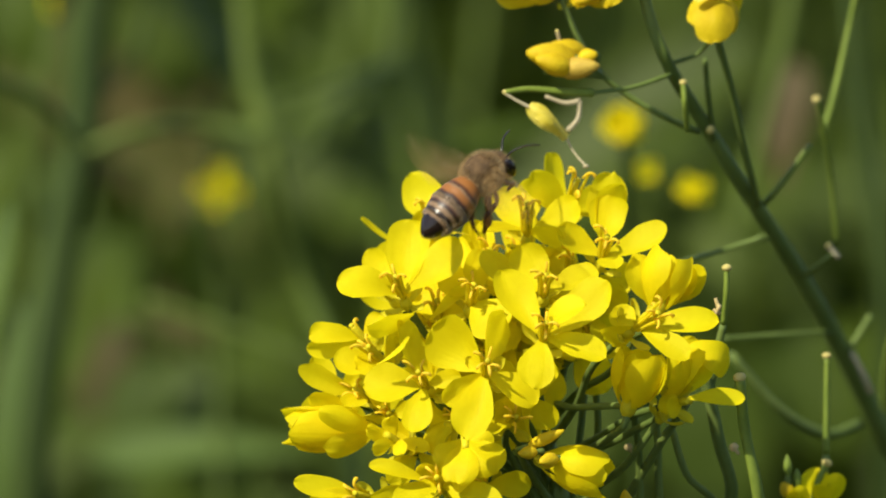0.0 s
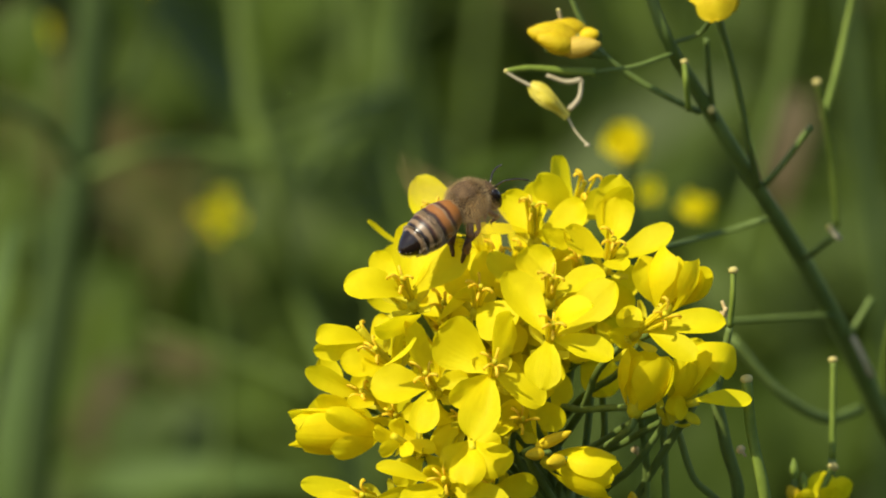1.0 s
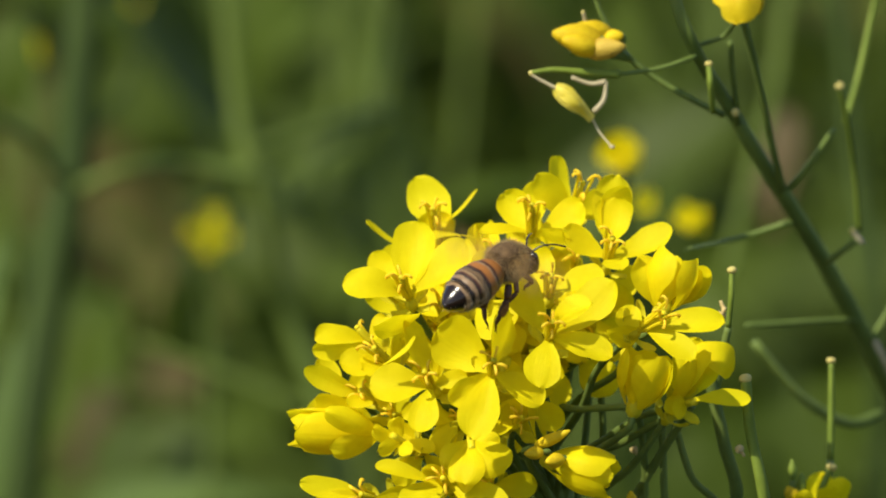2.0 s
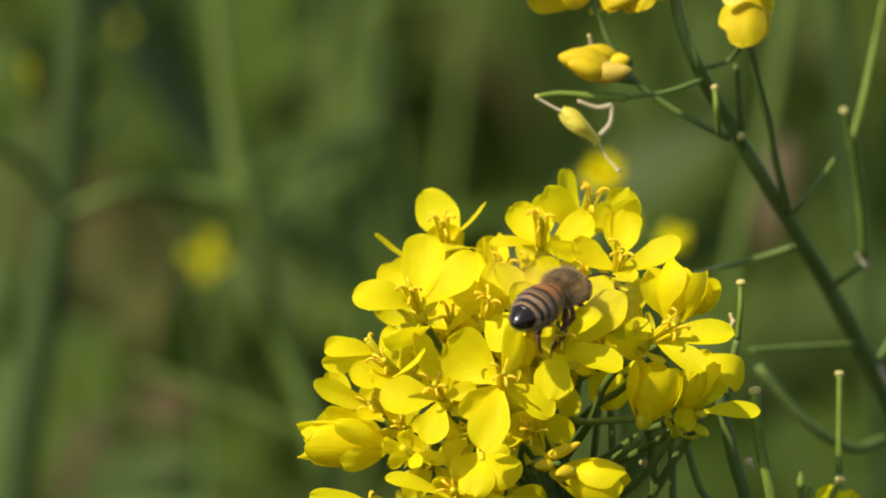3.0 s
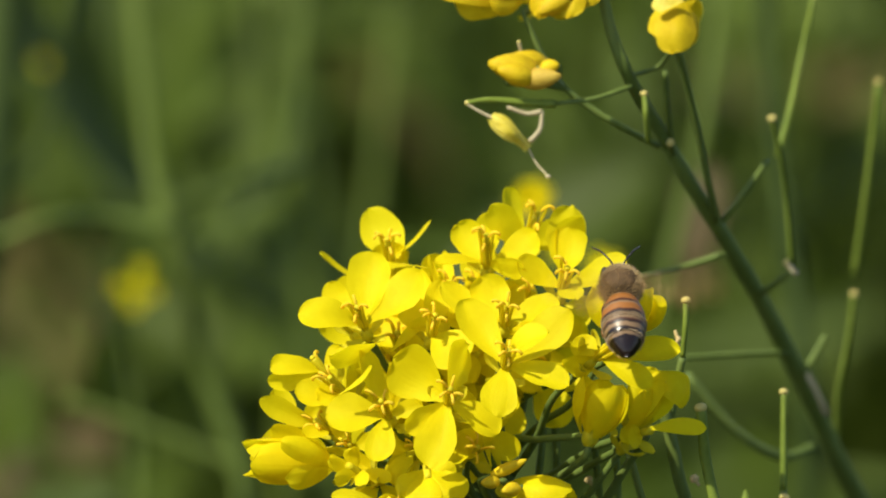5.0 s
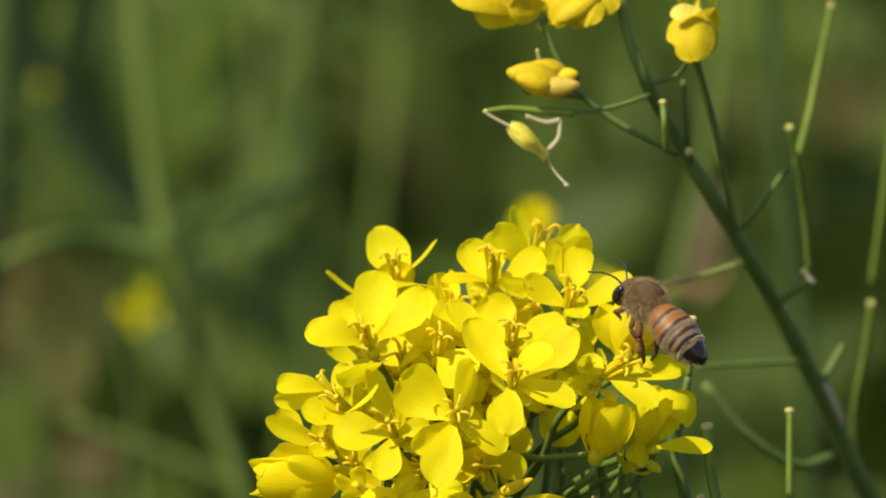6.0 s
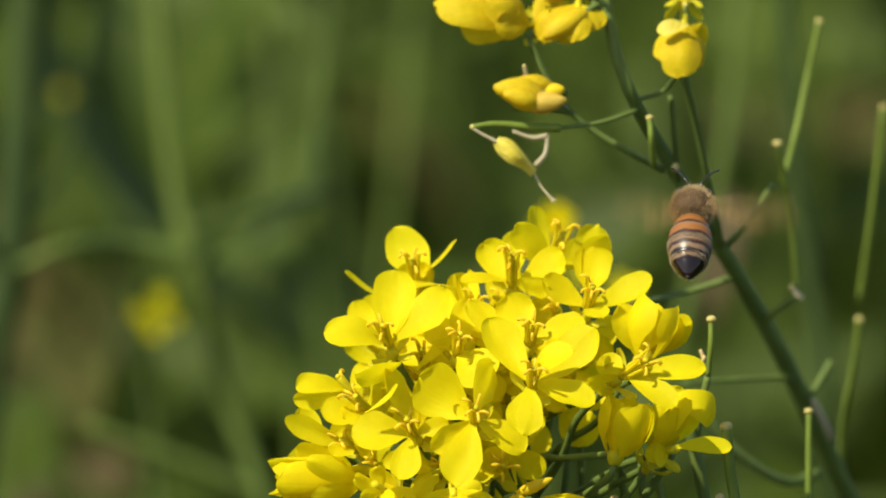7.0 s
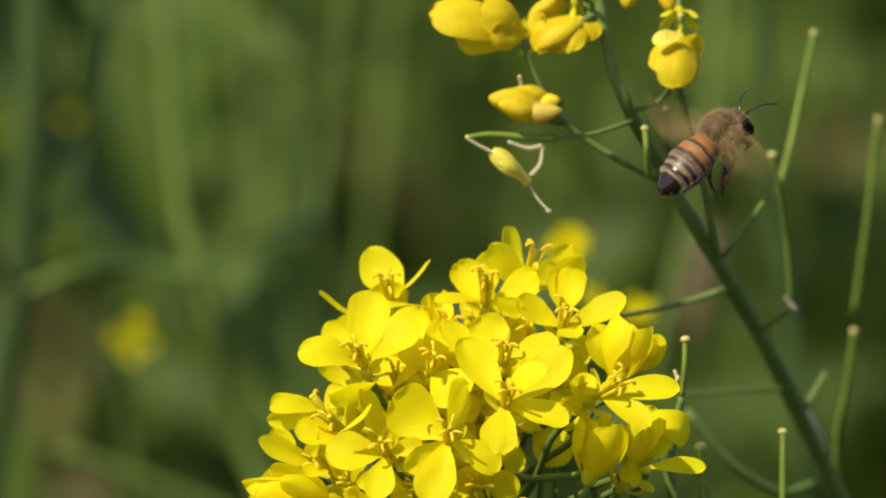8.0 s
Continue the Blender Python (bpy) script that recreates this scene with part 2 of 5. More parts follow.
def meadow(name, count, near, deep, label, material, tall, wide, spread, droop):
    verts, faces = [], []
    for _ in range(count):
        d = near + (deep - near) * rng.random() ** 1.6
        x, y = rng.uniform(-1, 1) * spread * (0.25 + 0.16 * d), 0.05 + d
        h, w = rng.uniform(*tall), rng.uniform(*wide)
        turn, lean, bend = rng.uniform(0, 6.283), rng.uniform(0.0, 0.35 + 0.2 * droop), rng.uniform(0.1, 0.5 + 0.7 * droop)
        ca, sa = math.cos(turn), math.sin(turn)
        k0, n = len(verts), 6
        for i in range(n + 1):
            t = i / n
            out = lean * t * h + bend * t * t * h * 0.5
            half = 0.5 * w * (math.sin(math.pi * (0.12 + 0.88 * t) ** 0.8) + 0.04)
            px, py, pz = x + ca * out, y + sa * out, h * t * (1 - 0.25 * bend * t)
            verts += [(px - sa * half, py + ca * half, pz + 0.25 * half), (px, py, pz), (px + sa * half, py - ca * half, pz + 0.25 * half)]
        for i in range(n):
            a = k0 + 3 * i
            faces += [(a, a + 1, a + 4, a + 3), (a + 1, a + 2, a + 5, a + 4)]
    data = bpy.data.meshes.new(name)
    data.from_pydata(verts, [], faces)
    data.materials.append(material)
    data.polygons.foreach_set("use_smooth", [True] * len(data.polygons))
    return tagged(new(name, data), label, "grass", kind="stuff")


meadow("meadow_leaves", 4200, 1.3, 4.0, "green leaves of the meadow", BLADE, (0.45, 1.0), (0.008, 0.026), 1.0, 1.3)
meadow("far_meadow", 9000, 3.0, 30.0, "distant green meadow growth", BLADE, (0.4, 1.0), (0.03, 0.09), 2.0, 0.8)


def thicket(name, label, count, near, deep, seed, tall, materials):
    """Mustard plants behind, too many to count: leaning stalks with side twigs, narrow leaves and pods at all angles."""
    r, bm = random.Random(seed), bmesh.new()
    for _ in range(count):
        d = r.uniform(near, deep)
        x, y, h = r.uniform(-1, 1) * (0.16 + 0.10 * d), d, r.uniform(*tall)
        foot = Vector((x, y, 0.0))
        lean = Vector((r.gauss(0, 0.16), r.gauss(0, 0.12), 1.0)) * h
        line = [foot, foot + lean * 0.5 + Vector((r.gauss(0, 0.02), 0, 0)), foot + lean]
        tube(bm, line, 0.0022, 0.0008, 6, 4, 0)
        for k in range(13):
            t = r.uniform(0.35, 1.0)
            p = foot + lean * t + (line[1] - foot - lean * 0.5) * (4 * t * (1 - t))
            a, up = r.uniform(0, 2 * math.pi), r.uniform(-0.1, 1.2)
            way = Vector((math.cos(a), 0.7 * math.sin(a), up)).normalized()
            far_end = p + way * r.uniform(0.04, 0.12)
            if k % 2:
                tube(bm, [p, p.lerp(far_end, 0.5) + Vector((0, 0, r.uniform(-0.012, 0.012))), far_end], 0.0011, 0.0006, 5, 3, 0)
            else:
                face = Vector((r.gauss(0, 0.6), -0.6, r.uniform(0.2, 1.0)))
                petal_mesh(bm, p, far_end, r.uniform(0.008, 0.022), face, 0.12, r.uniform(-0.25, 0.2), 0.15, 0.15, 1 if r.random() < 0.96 else 2)
    data = bpy.data.meshes.new(name)
    bm.to_mesh(data)
    bm.free()
    for m in materials:
        data.materials.append(m)
    data.polygons.foreach_set("use_smooth", [True] * len(data.polygons))
    return tagged(new(name, data), label, "plants", kind="stuff")


thicket("far_thicket", "further green mustard stalks and leaves", 110, 1.1, 2.3, 6, (0.55, 1.0), (FARSTEM, LEAF, STRAW))


def field():
    """Low growth over the whole field round the plants, kept low under the line of sight."""
    r, verts, faces = random.Random(23), [], []
    while len(faces) < 42000 * 3:
        x, y = r.uniform(-7, 7), r.uniform(-5, 9)
        near = math.hypot(x, y + 0.5) < 1.6 or abs(x) < 0.5 + 0.16 * max(0.0, y) and y > -1.6
        h, w, a = r.uniform(0.15, 0.35) if near else r.uniform(0.3, 0.9), r.uniform(0.008, 0.026), r.uniform(0, 6.283)
        ca, sa, b = math.cos(a), math.sin(a), r.uniform(0.1, 0.5)
        k = len(verts)
        for t, half in ((0.0, 0.3), (0.4, 0.5), (0.75, 0.4), (1.0, 0.03)):
            o = b * h * t * t
            verts += [(x + ca * o - sa * half * w, y + sa * o + ca * half * w, h * t), (x + ca * o + sa * half * w, y + sa * o - ca * half * w, h * t)]
        faces += [(k + 2 * i, k + 2 * i + 1, k + 2 * i + 3, k + 2 * i + 2) for i in range(3)]
    data = bpy.data.meshes.new("field_growth")
    data.from_pydata(verts, [], faces)
    data.materials.append(BLADE)
    return tagged(new("field_growth", data), "low green growth of the mustard field", "grass", kind="stuff")


field()


# ---- plants behind the head ----
def near_plant(r, near, deep, tall):
    """One leaning mustard stalk with side twigs and narrow leaves."""
    d = r.uniform(near, deep)
    foot = Vector((r.uniform(-1, 1) * (0.16 + 0.10 * d), d, 0.0))
    lean = Vector((r.gauss(0, 0.16), r.gauss(0, 0.12), 1.0)) * r.uniform(*tall)
    bend = Vector((r.gauss(0, 0.02), 0, 0))
    plant = thing("mustard_plant", foot, "leaning green mustard stalk with side twigs and narrow leaves", "plant", "plants behind the flower head")
    bm = bmesh.new()
    tube(bm, [foot - Vector((0, 0, 0.02)), foot + lean * 0.5 + bend, foot + lean], 0.0022, 0.0008, 8, 6, 0)
    part("stem", bm, FARSTEM, plant)
    for k in range(13):
        t, a, up = r.uniform(0.35, 1.0), r.uniform(0, 2 * math.pi), r.uniform(-0.1, 1.2)
        p = foot + lean * t + bend * (4 * t * (1 - t))
        end = p + Vector((math.cos(a), 0.7 * math.sin(a), up)).normalized() * r.uniform(0.04, 0.12)
        bm = bmesh.new()
        if k % 2:
            tube(bm, [p, p.lerp(end, 0.5) + Vector((0, 0, r.uniform(-0.012, 0.012))), end], 0.0011, 0.0006, 6, 4, 0)
            part("twig", bm, FARSTEM, plant)
        else:
            petal_mesh(bm, p, end, r.uniform(0.008, 0.022), Vector((r.gauss(0, 0.6), -0.6, r.uniform(0.2, 1.0))), 0.12, r.uniform(-0.25, 0.2), 0.15, 0.15)
            part("leaf", bm, LEAF if r.random() < 0.95 else STRAW, plant)


near_rng = random.Random(5)
for _ in range(44):
    near_plant(near_rng, 0.5, 1.1, (0.62, 0.95))


def far_plant(foot_uvd, label, stems, leaves=(), blooms=(), pale=False, group="plants behind the flower head"):
    """A plant behind: stems through (u, v, d) places, leaves and blooms."""
    u, v, d = foot_uvd
    top = far(u, v, d)
    foot = Vector((top.x, top.y, 0.0))
    plant = thing("mustard_plant", foot, label, "plant", group)
    for k, (points, r) in enumerate(stems):
        bm = bmesh.new()
        line = [far(*p) for p in points]
        if k == 0:
            line += [Vector((foot.x, foot.y, line[-1].z * 0.5)), foot - Vector((0, 0, 0.02))]
        tube(bm, line, r * (0.0005 if k == 0 else 0.00038), r * (0.0006 if k == 0 else 0.00045), 10, 8, uneven=0.05)
        # main stems not marked pale take the colour with painted shade
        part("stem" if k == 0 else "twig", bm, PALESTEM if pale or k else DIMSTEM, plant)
    for a, b, w, mat in leaves:
        bm = bmesh.new()
        petal_mesh(bm, far(*a), far(*b), w * 0.001, view(-0.5, 0.8, 1), 0.12, 0.1, 0.2, 0.12)
        part("leaf", bm, mat, plant)
    for (bu, bv, bd), size, n, scale in blooms:
        c = far(bu, bv, bd)
        for k in range(n):
            a, e = k * 2.4, 0.2 + 0.9 * k / n
            out = Vector((0.4 * math.cos(a), -0.9, 0.5 * math.sin(e))).normalized()
            bm = bmesh.new()
            for q in range(4):
                b2 = q * math.pi / 2 + k
                s1 = out.orthogonal().normalized()
                s2 = out.cross(s1)
                o = s1 * math.cos(b2) + s2 * math.sin(b2)
                p = c + out * size * 0.0006
                petal_mesh(bm, p, p + o * 0.0055 * scale + out * 0.001, 0.0048 * scale, out, 0.12, 0.1)
            part("flower", bm, PETAL, plant)
    return plant


stout_stalk = far_plant((-37.62, -3.25, 0.30), "stout green stalk with side twigs", (
    ([(-32.95, 47.36, 0.30), (-34.87, 13.26, 0.30), (-37.35, -0.50, 0.30), (-40.37, -25.25, 0.30)], 4.6),
    ([(-35.70, 9.13, 0.29), (-29.92, 11.50, 0.29), (-23.87, 12.05, 0.30), (-17.27, 11.06, 0.30)], 2.0),
    ([(-35.42, 9.96, 0.30), (-39.82, 14.91, 0.28), (-45.32, 17.11, 0.27)], 2.0),
    ([(-34.87, 13.26, 0.30), (-29.37, 20.96, 0.31), (-24.97, 42.96, 0.31)], 1.3)),
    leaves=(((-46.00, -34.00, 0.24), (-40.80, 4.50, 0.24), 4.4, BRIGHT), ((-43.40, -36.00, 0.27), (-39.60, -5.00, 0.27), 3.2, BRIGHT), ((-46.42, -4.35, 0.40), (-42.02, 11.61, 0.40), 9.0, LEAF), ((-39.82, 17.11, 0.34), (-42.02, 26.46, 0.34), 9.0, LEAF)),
    blooms=(((-39.82, 23.98, 0.36), 2, 1, 0.4), ((-34.05, 28.38, 0.5), 1, 1, 0.2), ((-28.71, 29.76, 0.5), 1, 1, 0.2)))
slim_stalk = far_plant((-14.52, -2.15, 0.34), "slim pale green stalk with side twigs", (
    ([(-21.40, 47.36, 0.33), (-18.92, 17.66, 0.33), (-16.72, 9.96, 0.33), (-13.97, -2.15, 0.34), (-10.67, -10.95, 0.34), (-7.92, -30.75, 0.34)], 2.2),
    ([(-17.27, 13.81, 0.33), (-10.67, 16.01, 0.34), (-4.62, 17.93, 0.36)], 1.9),
    ([(-14.52, 7.21, 0.33), (-10.67, 13.26, 0.34), (-5.72, 18.21, 0.36), (-2.42, 42.96, 0.36)], 1.6),
    ([(-15.62, 6.11, 0.33), (-18.10, 12.16, 0.33), (-18.92, 17.66, 0.33)], 1.4)), pale=True)
far_plant((-22.50, 5.56, 0.35), "green plant with a pale yellow bloom", (
    ([(-22.50, 3.91, 0.35), (-21.95, -3.25, 0.36), (-21.67, -25.25, 0.36)], 1.2),
    ([(-28.82, -4.90, 0.34), (-20.02, -8.20, 0.34), (-11.77, -11.50, 0.34)], 1.8)),
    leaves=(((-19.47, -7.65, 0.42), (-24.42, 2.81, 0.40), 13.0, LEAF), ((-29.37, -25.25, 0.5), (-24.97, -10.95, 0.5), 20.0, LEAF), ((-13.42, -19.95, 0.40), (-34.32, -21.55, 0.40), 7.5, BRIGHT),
            ((-18.92, -25.25, 0.5), (-26.62, -13.15, 0.5), 14.0, LEAF), ((-36.52, -14.25, 0.55), (-30.47, 1.16, 0.55), 13.0, LEAF)),
    blooms=(((-22.00, 7.50, 0.33), 1, 1, 0.28), ((-24.10, 6.10, 0.34), 1, 1, 0.22), ((-22.70, 4.50, 0.35), 1, 1, 0.26), ((-20.70, 5.80, 0.36), 1, 1, 0.24), ((-22.30, 6.00, 0.38), 1, 1, 0.30),
            ((-22.77, -5.72, 0.44), 1, 1, 0.2)), pale=True)
bloom_plant = far_plant((17.66, 11.88, 0.20), "mustard plant with golden yellow blooms", (
    ([(17.66, 11.06, 0.20), (18.48, -3.25, 0.21), (19.03, -25.25, 0.22)], 1.0),),
    blooms=(((17.38, 12.05, 0.20), 1, 3, 0.42), ((19.31, 7.76, 0.22), 1, 1, 0.3), ((24.26, 5.83, 0.20), 1, 2, 0.32)))
far_plant((42.68, 7.76, 0.30), "dark green stalks with a withered reddish leaf", (
    ([(37.73, 49.56, 0.30), (40.48, 16.01, 0.30), (43.23, -8.75, 0.30)], 2.4),
    ([(28.38, 1.16, 0.32), (30.58, 10.51, 0.32), (33.33, 20.96, 0.32), (36.08, 45.16, 0.32)], 2.2)),
    leaves=(((33.06, 6.11, 0.40), (34.98, 18.21, 0.40), 7.0, RUST), ((30.03, -25.25, 0.5), (22.88, -10.95, 0.5), 22.0, LEAF), ((39.38, -19.75, 0.5), (34.98, -6.55, 0.5), 22.0, LEAF)))
far_plant((-32.67, -10.95, 0.6), "withered brown growth between green leaves", (
    ([(-32.67, -9.85, 0.6), (-32.12, -17.55, 0.6), (-32.12, -30.75, 0.6)], 2.0),),
    leaves=(((-32.67, -17.55, 0.6), (-33.77, -6.55, 0.6), 12.0, RUST), ((-23.87, -9.85, 0.6), (-26.62, -4.35, 0.6), 12.0, RUST)))
far_plant((0.88, 18.76, 0.55), "leafy green shoots of the mustard field", (
    ([(-5.17, 49.56, 0.55), (-2.70, 20.96, 0.55), (-0.22, 10.51, 0.55), (0.88, -8.75, 0.55)], 1.8),
    ([(6.38, 46.81, 0.6), (3.63, 20.96, 0.6), (1.98, 6.11, 0.6)], 2.2),
    ([(-10.12, 46.81, 0.5), (-9.02, 20.96, 0.5), (-12.32, 11.06, 0.5)], 2.0)),
    leaves=(((-7.37, 14.36, 0.7), (-10.67, 26.46, 0.7), 20.0, LEAF), ((-16.72, 20.96, 0.7), (-12.32, 47.36, 0.7), 24.0, LEAF),
            ((-26.62, 16.56, 0.7), (-29.37, 27.56, 0.7), 24.0, LEAF)))


def leafy(count, label, u0, u1, v0, v1, near, deep, seed, small, large):
    """A plant of broad leaves at all angles, some lit, some seen from below."""
    r = random.Random(seed)
    leaves = []
    for _ in range(count):
        u, v, d = r.uniform(u0, u1), r.uniform(v0, v1), r.uniform(near, deep)
        a, s = r.uniform(-0.9, 2.4), r.uniform(small, large)
        leaves.append(((u, v, d), (u + s * math.cos(a), v + s * math.sin(a), d + r.uniform(-0.02, 0.02)), s * r.uniform(0.35, 0.7), LEAF))
    mid = 0.5 * (u0 + u1)
    return far_plant((mid, v0, deep), label, (([(mid, v1, deep), (mid + 2, 0.5 * (v0 + v1), deep), (mid, v0, deep)], 1.5),), leaves)


leafy(16, "bushy mustard plant with broad mid-green leaves", -44.0, 0.0, 4.0, 42.0, 0.42, 0.75, 31, 6.0, 14.0)
leafy(9, "bushy mustard plant with broad dark green leaves", -44.0, -18.0, -26.0, 2.0, 0.45, 0.8, 37, 6.0, 14.0)
leafy(9, "bushy mustard plant with drooping green leaves", 20.0, 46.0, -20.0, 40.0, 0.5, 0.9, 41, 6.0, 13.0)


# ---- the flowering mustard plants ----
HEAD_FOOT = at(12.43, -10.95, -16.0)
HEAD_FOOT = Vector((HEAD_FOOT.x + 0.01, HEAD_FOOT.y + 0.02, 0.0))
head_plant = thing("mustard_plant", HEAD_FOOT, "mustard plant with a dense head of bright yellow flowers", "plant")
RACHIS = [at(6.00, -6.49, -12), at(8.03, -14.25, -14), at(10.51, -24.15, -15), at(11.06, -39.00, -16), at(11.88, -96.75, -18)]


def rachis_near(v_mm):
    """The place on the head's axis at the height v_mm."""
    line = curve_points(RACHIS, 12)
    return min(line, key=lambda p: abs((p - ORIGIN).dot(AXIS_V) * 1000.0 - v_mm))


bm = bmesh.new()
tube(bm, RACHIS + [Vector((HEAD_FOOT.x, HEAD_FOOT.y, 0.3)), HEAD_FOOT - Vector((0, 0, 0.02))], 0.0007, 0.0042, 10, 10, uneven=0.06)
part("stem", bm, STEM, head_plant)


def pedicel(plant, points, r0=0.0004, r1=0.0005, material=STEM, name="pedicel", tip=None):
    bm = bmesh.new()
    tube(bm, points, r0, r1, 8, 6, uneven=0.08)
    mats = (material,)
    if tip:
        p, q = Vector(points[0]), Vector(points[1])
        blob(bm, p, (tip, tip, tip * 0.75), basis(p - q, AXIS_W), 10, 1, 0.2)
        mats = (material, POD_TIP)
    return part(name, bm, mats, plant)


def flower(u, v, w, axis=(0, 0.35, 1.0), size=1.0, drop=13.0, plant=None, root=None, stamens=5, spin=0.0, reach=3.6, name="flower"):
    """Receptacle with four sepals, a pistil, six stamens and the stalk that joins it to the head's axis."""
    plant = plant or head_plant
    c, ax, reach = at(u, v, w), view(*axis).normalized(), reach * 0.86
    side = ax.cross(AXIS_U if abs(ax.dot(AXIS_U)) < 0.8 else AXIS_V).normalized()
    other = ax.cross(side)
    mm = 0.001 * size
    bm = bmesh.new()
    blob(bm, c - ax * 1.5 * mm, (0.6 * mm, 0.6 * mm, 1.0 * mm), basis(ax, AXIS_V), 10)
    for k in range(4):
        a = spin + 0.8 + k * math.pi / 2
        out = side * math.cos(a) + other * math.sin(a)
        petal_mesh(bm, c - ax * 1.8 * mm + out * 0.5 * mm, c - ax * 0.5 * mm + out * 2.5 * mm, 1.2 * mm, ax - out * 0.4, 0.25, -0.1, 0.5)
    fl = part(name, bm, SEPAL, plant, origin=c)
    bm = bmesh.new()
    tube(bm, [c - ax * 0.6 * mm, c + ax * 1.5 * mm, c + ax * (reach - 0.4) * mm], 0.36 * mm, 0.24 * mm, 8, 3, swell=0.25)
    blob(bm, c + ax * (reach - 0.3) * mm, (0.32 * mm, 0.32 * mm, 0.24 * mm), basis(ax, AXIS_V), 8)
    part("pistil", bm, PISTIL, fl, origin=c)
    for k in range(stamens):
        a = spin + k * math.pi / 3 + 0.3 * math.sin(k * 5.1 + u)
        out = side * math.cos(a) + other * math.sin(a)
        h = (reach + 0.3 + 0.5 * math.sin(k * 2.7 + v)) * (0.75 if k % 3 == 0 else 1.0)
        top = c + ax * h * mm + out * 0.8 * mm
        bm = bmesh.new()
        tube(bm, [c + out * 0.4 * mm, c + ax * h * 0.55 * mm + out * 0.55 * mm, top], 0.2 * mm, 0.14 * mm, 6, 4)
        lean = (ax * 0.5 + out + side * 0.5 * math.sin(k * 3.3)).normalized()
        tube(bm, [top - lean * 0.55 * mm - ax * 0.35 * mm, top + ax * 0.12 * mm, top + lean * 0.65 * mm - ax * 0.2 * mm, top + lean * 0.7 * mm - ax * 0.5 * mm], 0.10 * mm, 0.13 * mm, 7, 4, 1, swell=0.3, uneven=0.25)
        part("stamen", bm, (FILAMENT, ANTHER), fl, origin=c)
    stop = Vector(root) if root else rachis_near(v - drop)
    start = c - ax * 1.6 * mm
    pedicel(plant, [start, start - ax * 3.5 * mm + (stop - start) * 0.15, start.lerp(stop, 0.6), stop], 0.00034, 0.0004)
    return fl


def petal(fl, u, v, dw, width, nu=0.0, nv=0.3, cup=0.10, bow=None, base=None, material=None):
    """A petal from the middle of the flower to the tip (u, v), dw nearer than the middle, that faces (nu, nv, 1)."""
    c = WHERE[fl]
    tip = at(u, v, (c - ORIGIN).dot(AXIS_W) * 1000.0 + dw)
    start = at(base[0], base[1], (c - ORIGIN).dot(AXIS_W) * 1000.0 + (base[2] if len(base) > 2 else 0)) if base else c
    if bow is None:
        bow = -0.10 if (tip - start).normalized().dot(AXIS_V) > 0.35 else 0.08
    bm = bmesh.new()
    petal_mesh(bm, start + (tip - start) * 0.04, tip, width * (0.0009 if cup > 0 else 0.0011), view(nu, nv, 1.0), cup if cup > 0 else cup * 0.65, bow, 0.16, 0.11 if cup > 0 else 0.2)
    return part("petal", bm, material or PETAL, fl, origin=c)


def bud(plant, u, v, w, tu, tv, tw, girth, root=None, drop=8.0, material=None):
    """A closed bud: four overlapped petals as one pointed lump with seams, and its stalk."""
    foot, tip = at(u, v, w), at(tu, tv, tw)
    ax = tip - foot
    m = basis(ax, AXIS_W)
    g = girth * 0.0005
    bm = bmesh.new()
    n = 14
    rings = []
    for i in range(9):
        t = i / 8
        r = g * max(0.06, math.sin(math.pi * (0.06 + 0.9 * t) ** 0.85) ** 0.75)
        rings.append([bm.verts.new(foot + ax * t + m @ Vector((math.cos(a), math.sin(a), 0)) * r * (1 - 0.10 * abs(math.sin(2 * a + 1.2 * t)) ** 6))
                      for a in [2 * math.pi * k / n for k in range(n)]])
    for a, b in zip(rings, rings[1:]):
        for k in range(n):
            bm.faces.new((a[k], a[(k + 1) % n], b[(k + 1) % n], b[k]))
    bm.faces.new(rings[-1])
    ob = part("bud", bm, material or BUD, plant, origin=foot)
    stop = Vector(root) if root else rachis_near(v - drop)
    pedicel(plant, [foot + ax * 0.05, foot - ax * 0.3, foot.lerp(stop, 0.6), stop], 0.0003, 0.00036)
    return ob


# the head's open flowers, from the top downwards
f = flower(-1.21, 2.26, -9, (-0.1, 0.75, 0.75))
petal(f, -3.30, 7.32, -3.0, 4.7, 0.0, -0.1, base=(0.28, 1.60, 0))
petal(f, 2.59, 6.38, -1.0, 2.0, -3.0, 1.5)
petal(f, -7.76, 3.25, 1.0, 2.0, 1.2, 2.0, base=(-3.69, 0.17, 0))
petal(f, 1.16, 1.71, 5.0, 5.0, 0.6, -1.1)

f = flower(-3.96, -4.35, 4, (-0.25, 0.65, 0.75), reach=3.4)
petal(f, -3.30, 3.03, -3.0, 4.9, -0.1, 0.0)
petal(f, 1.60, 0.83, -0.5, 4.6, -0.3, 0.5)
petal(f, -10.40, -3.69, 1.5, 4.6, -0.1, 0.7, bow=0.2)
petal(f, -7.26, -7.54, 4.5, 3.8, 0.2, -1.2, base=(-2.59, -6.16, 1))

f = flower(-5.34, -4.51, -3, (-0.5, 0.5, 0.7), stamens=0, reach=2.0)
petal(f, -7.21, 0.06, -1.0, 3.0, -0.2, 0.2)

f = flower(-7.76, -8.69, 0, (-0.65, 0.7, 0.3), reach=2.4, stamens=1)
petal(f, -13.10, -8.70, 2.0, 3.5, 0.0, 0.9, bow=0.14)
petal(f, -13.30, -9.70, 1.0, 2.6, -0.3, -0.4, bow=0.10)
petal(f, -10.73, -10.89, 3.0, 3.2, -0.2, 0.3, base=(-5.94, -11.17, 2))
petal(f, -5.83, -6.49, 0.0, 3.0, -0.3, 0.6)

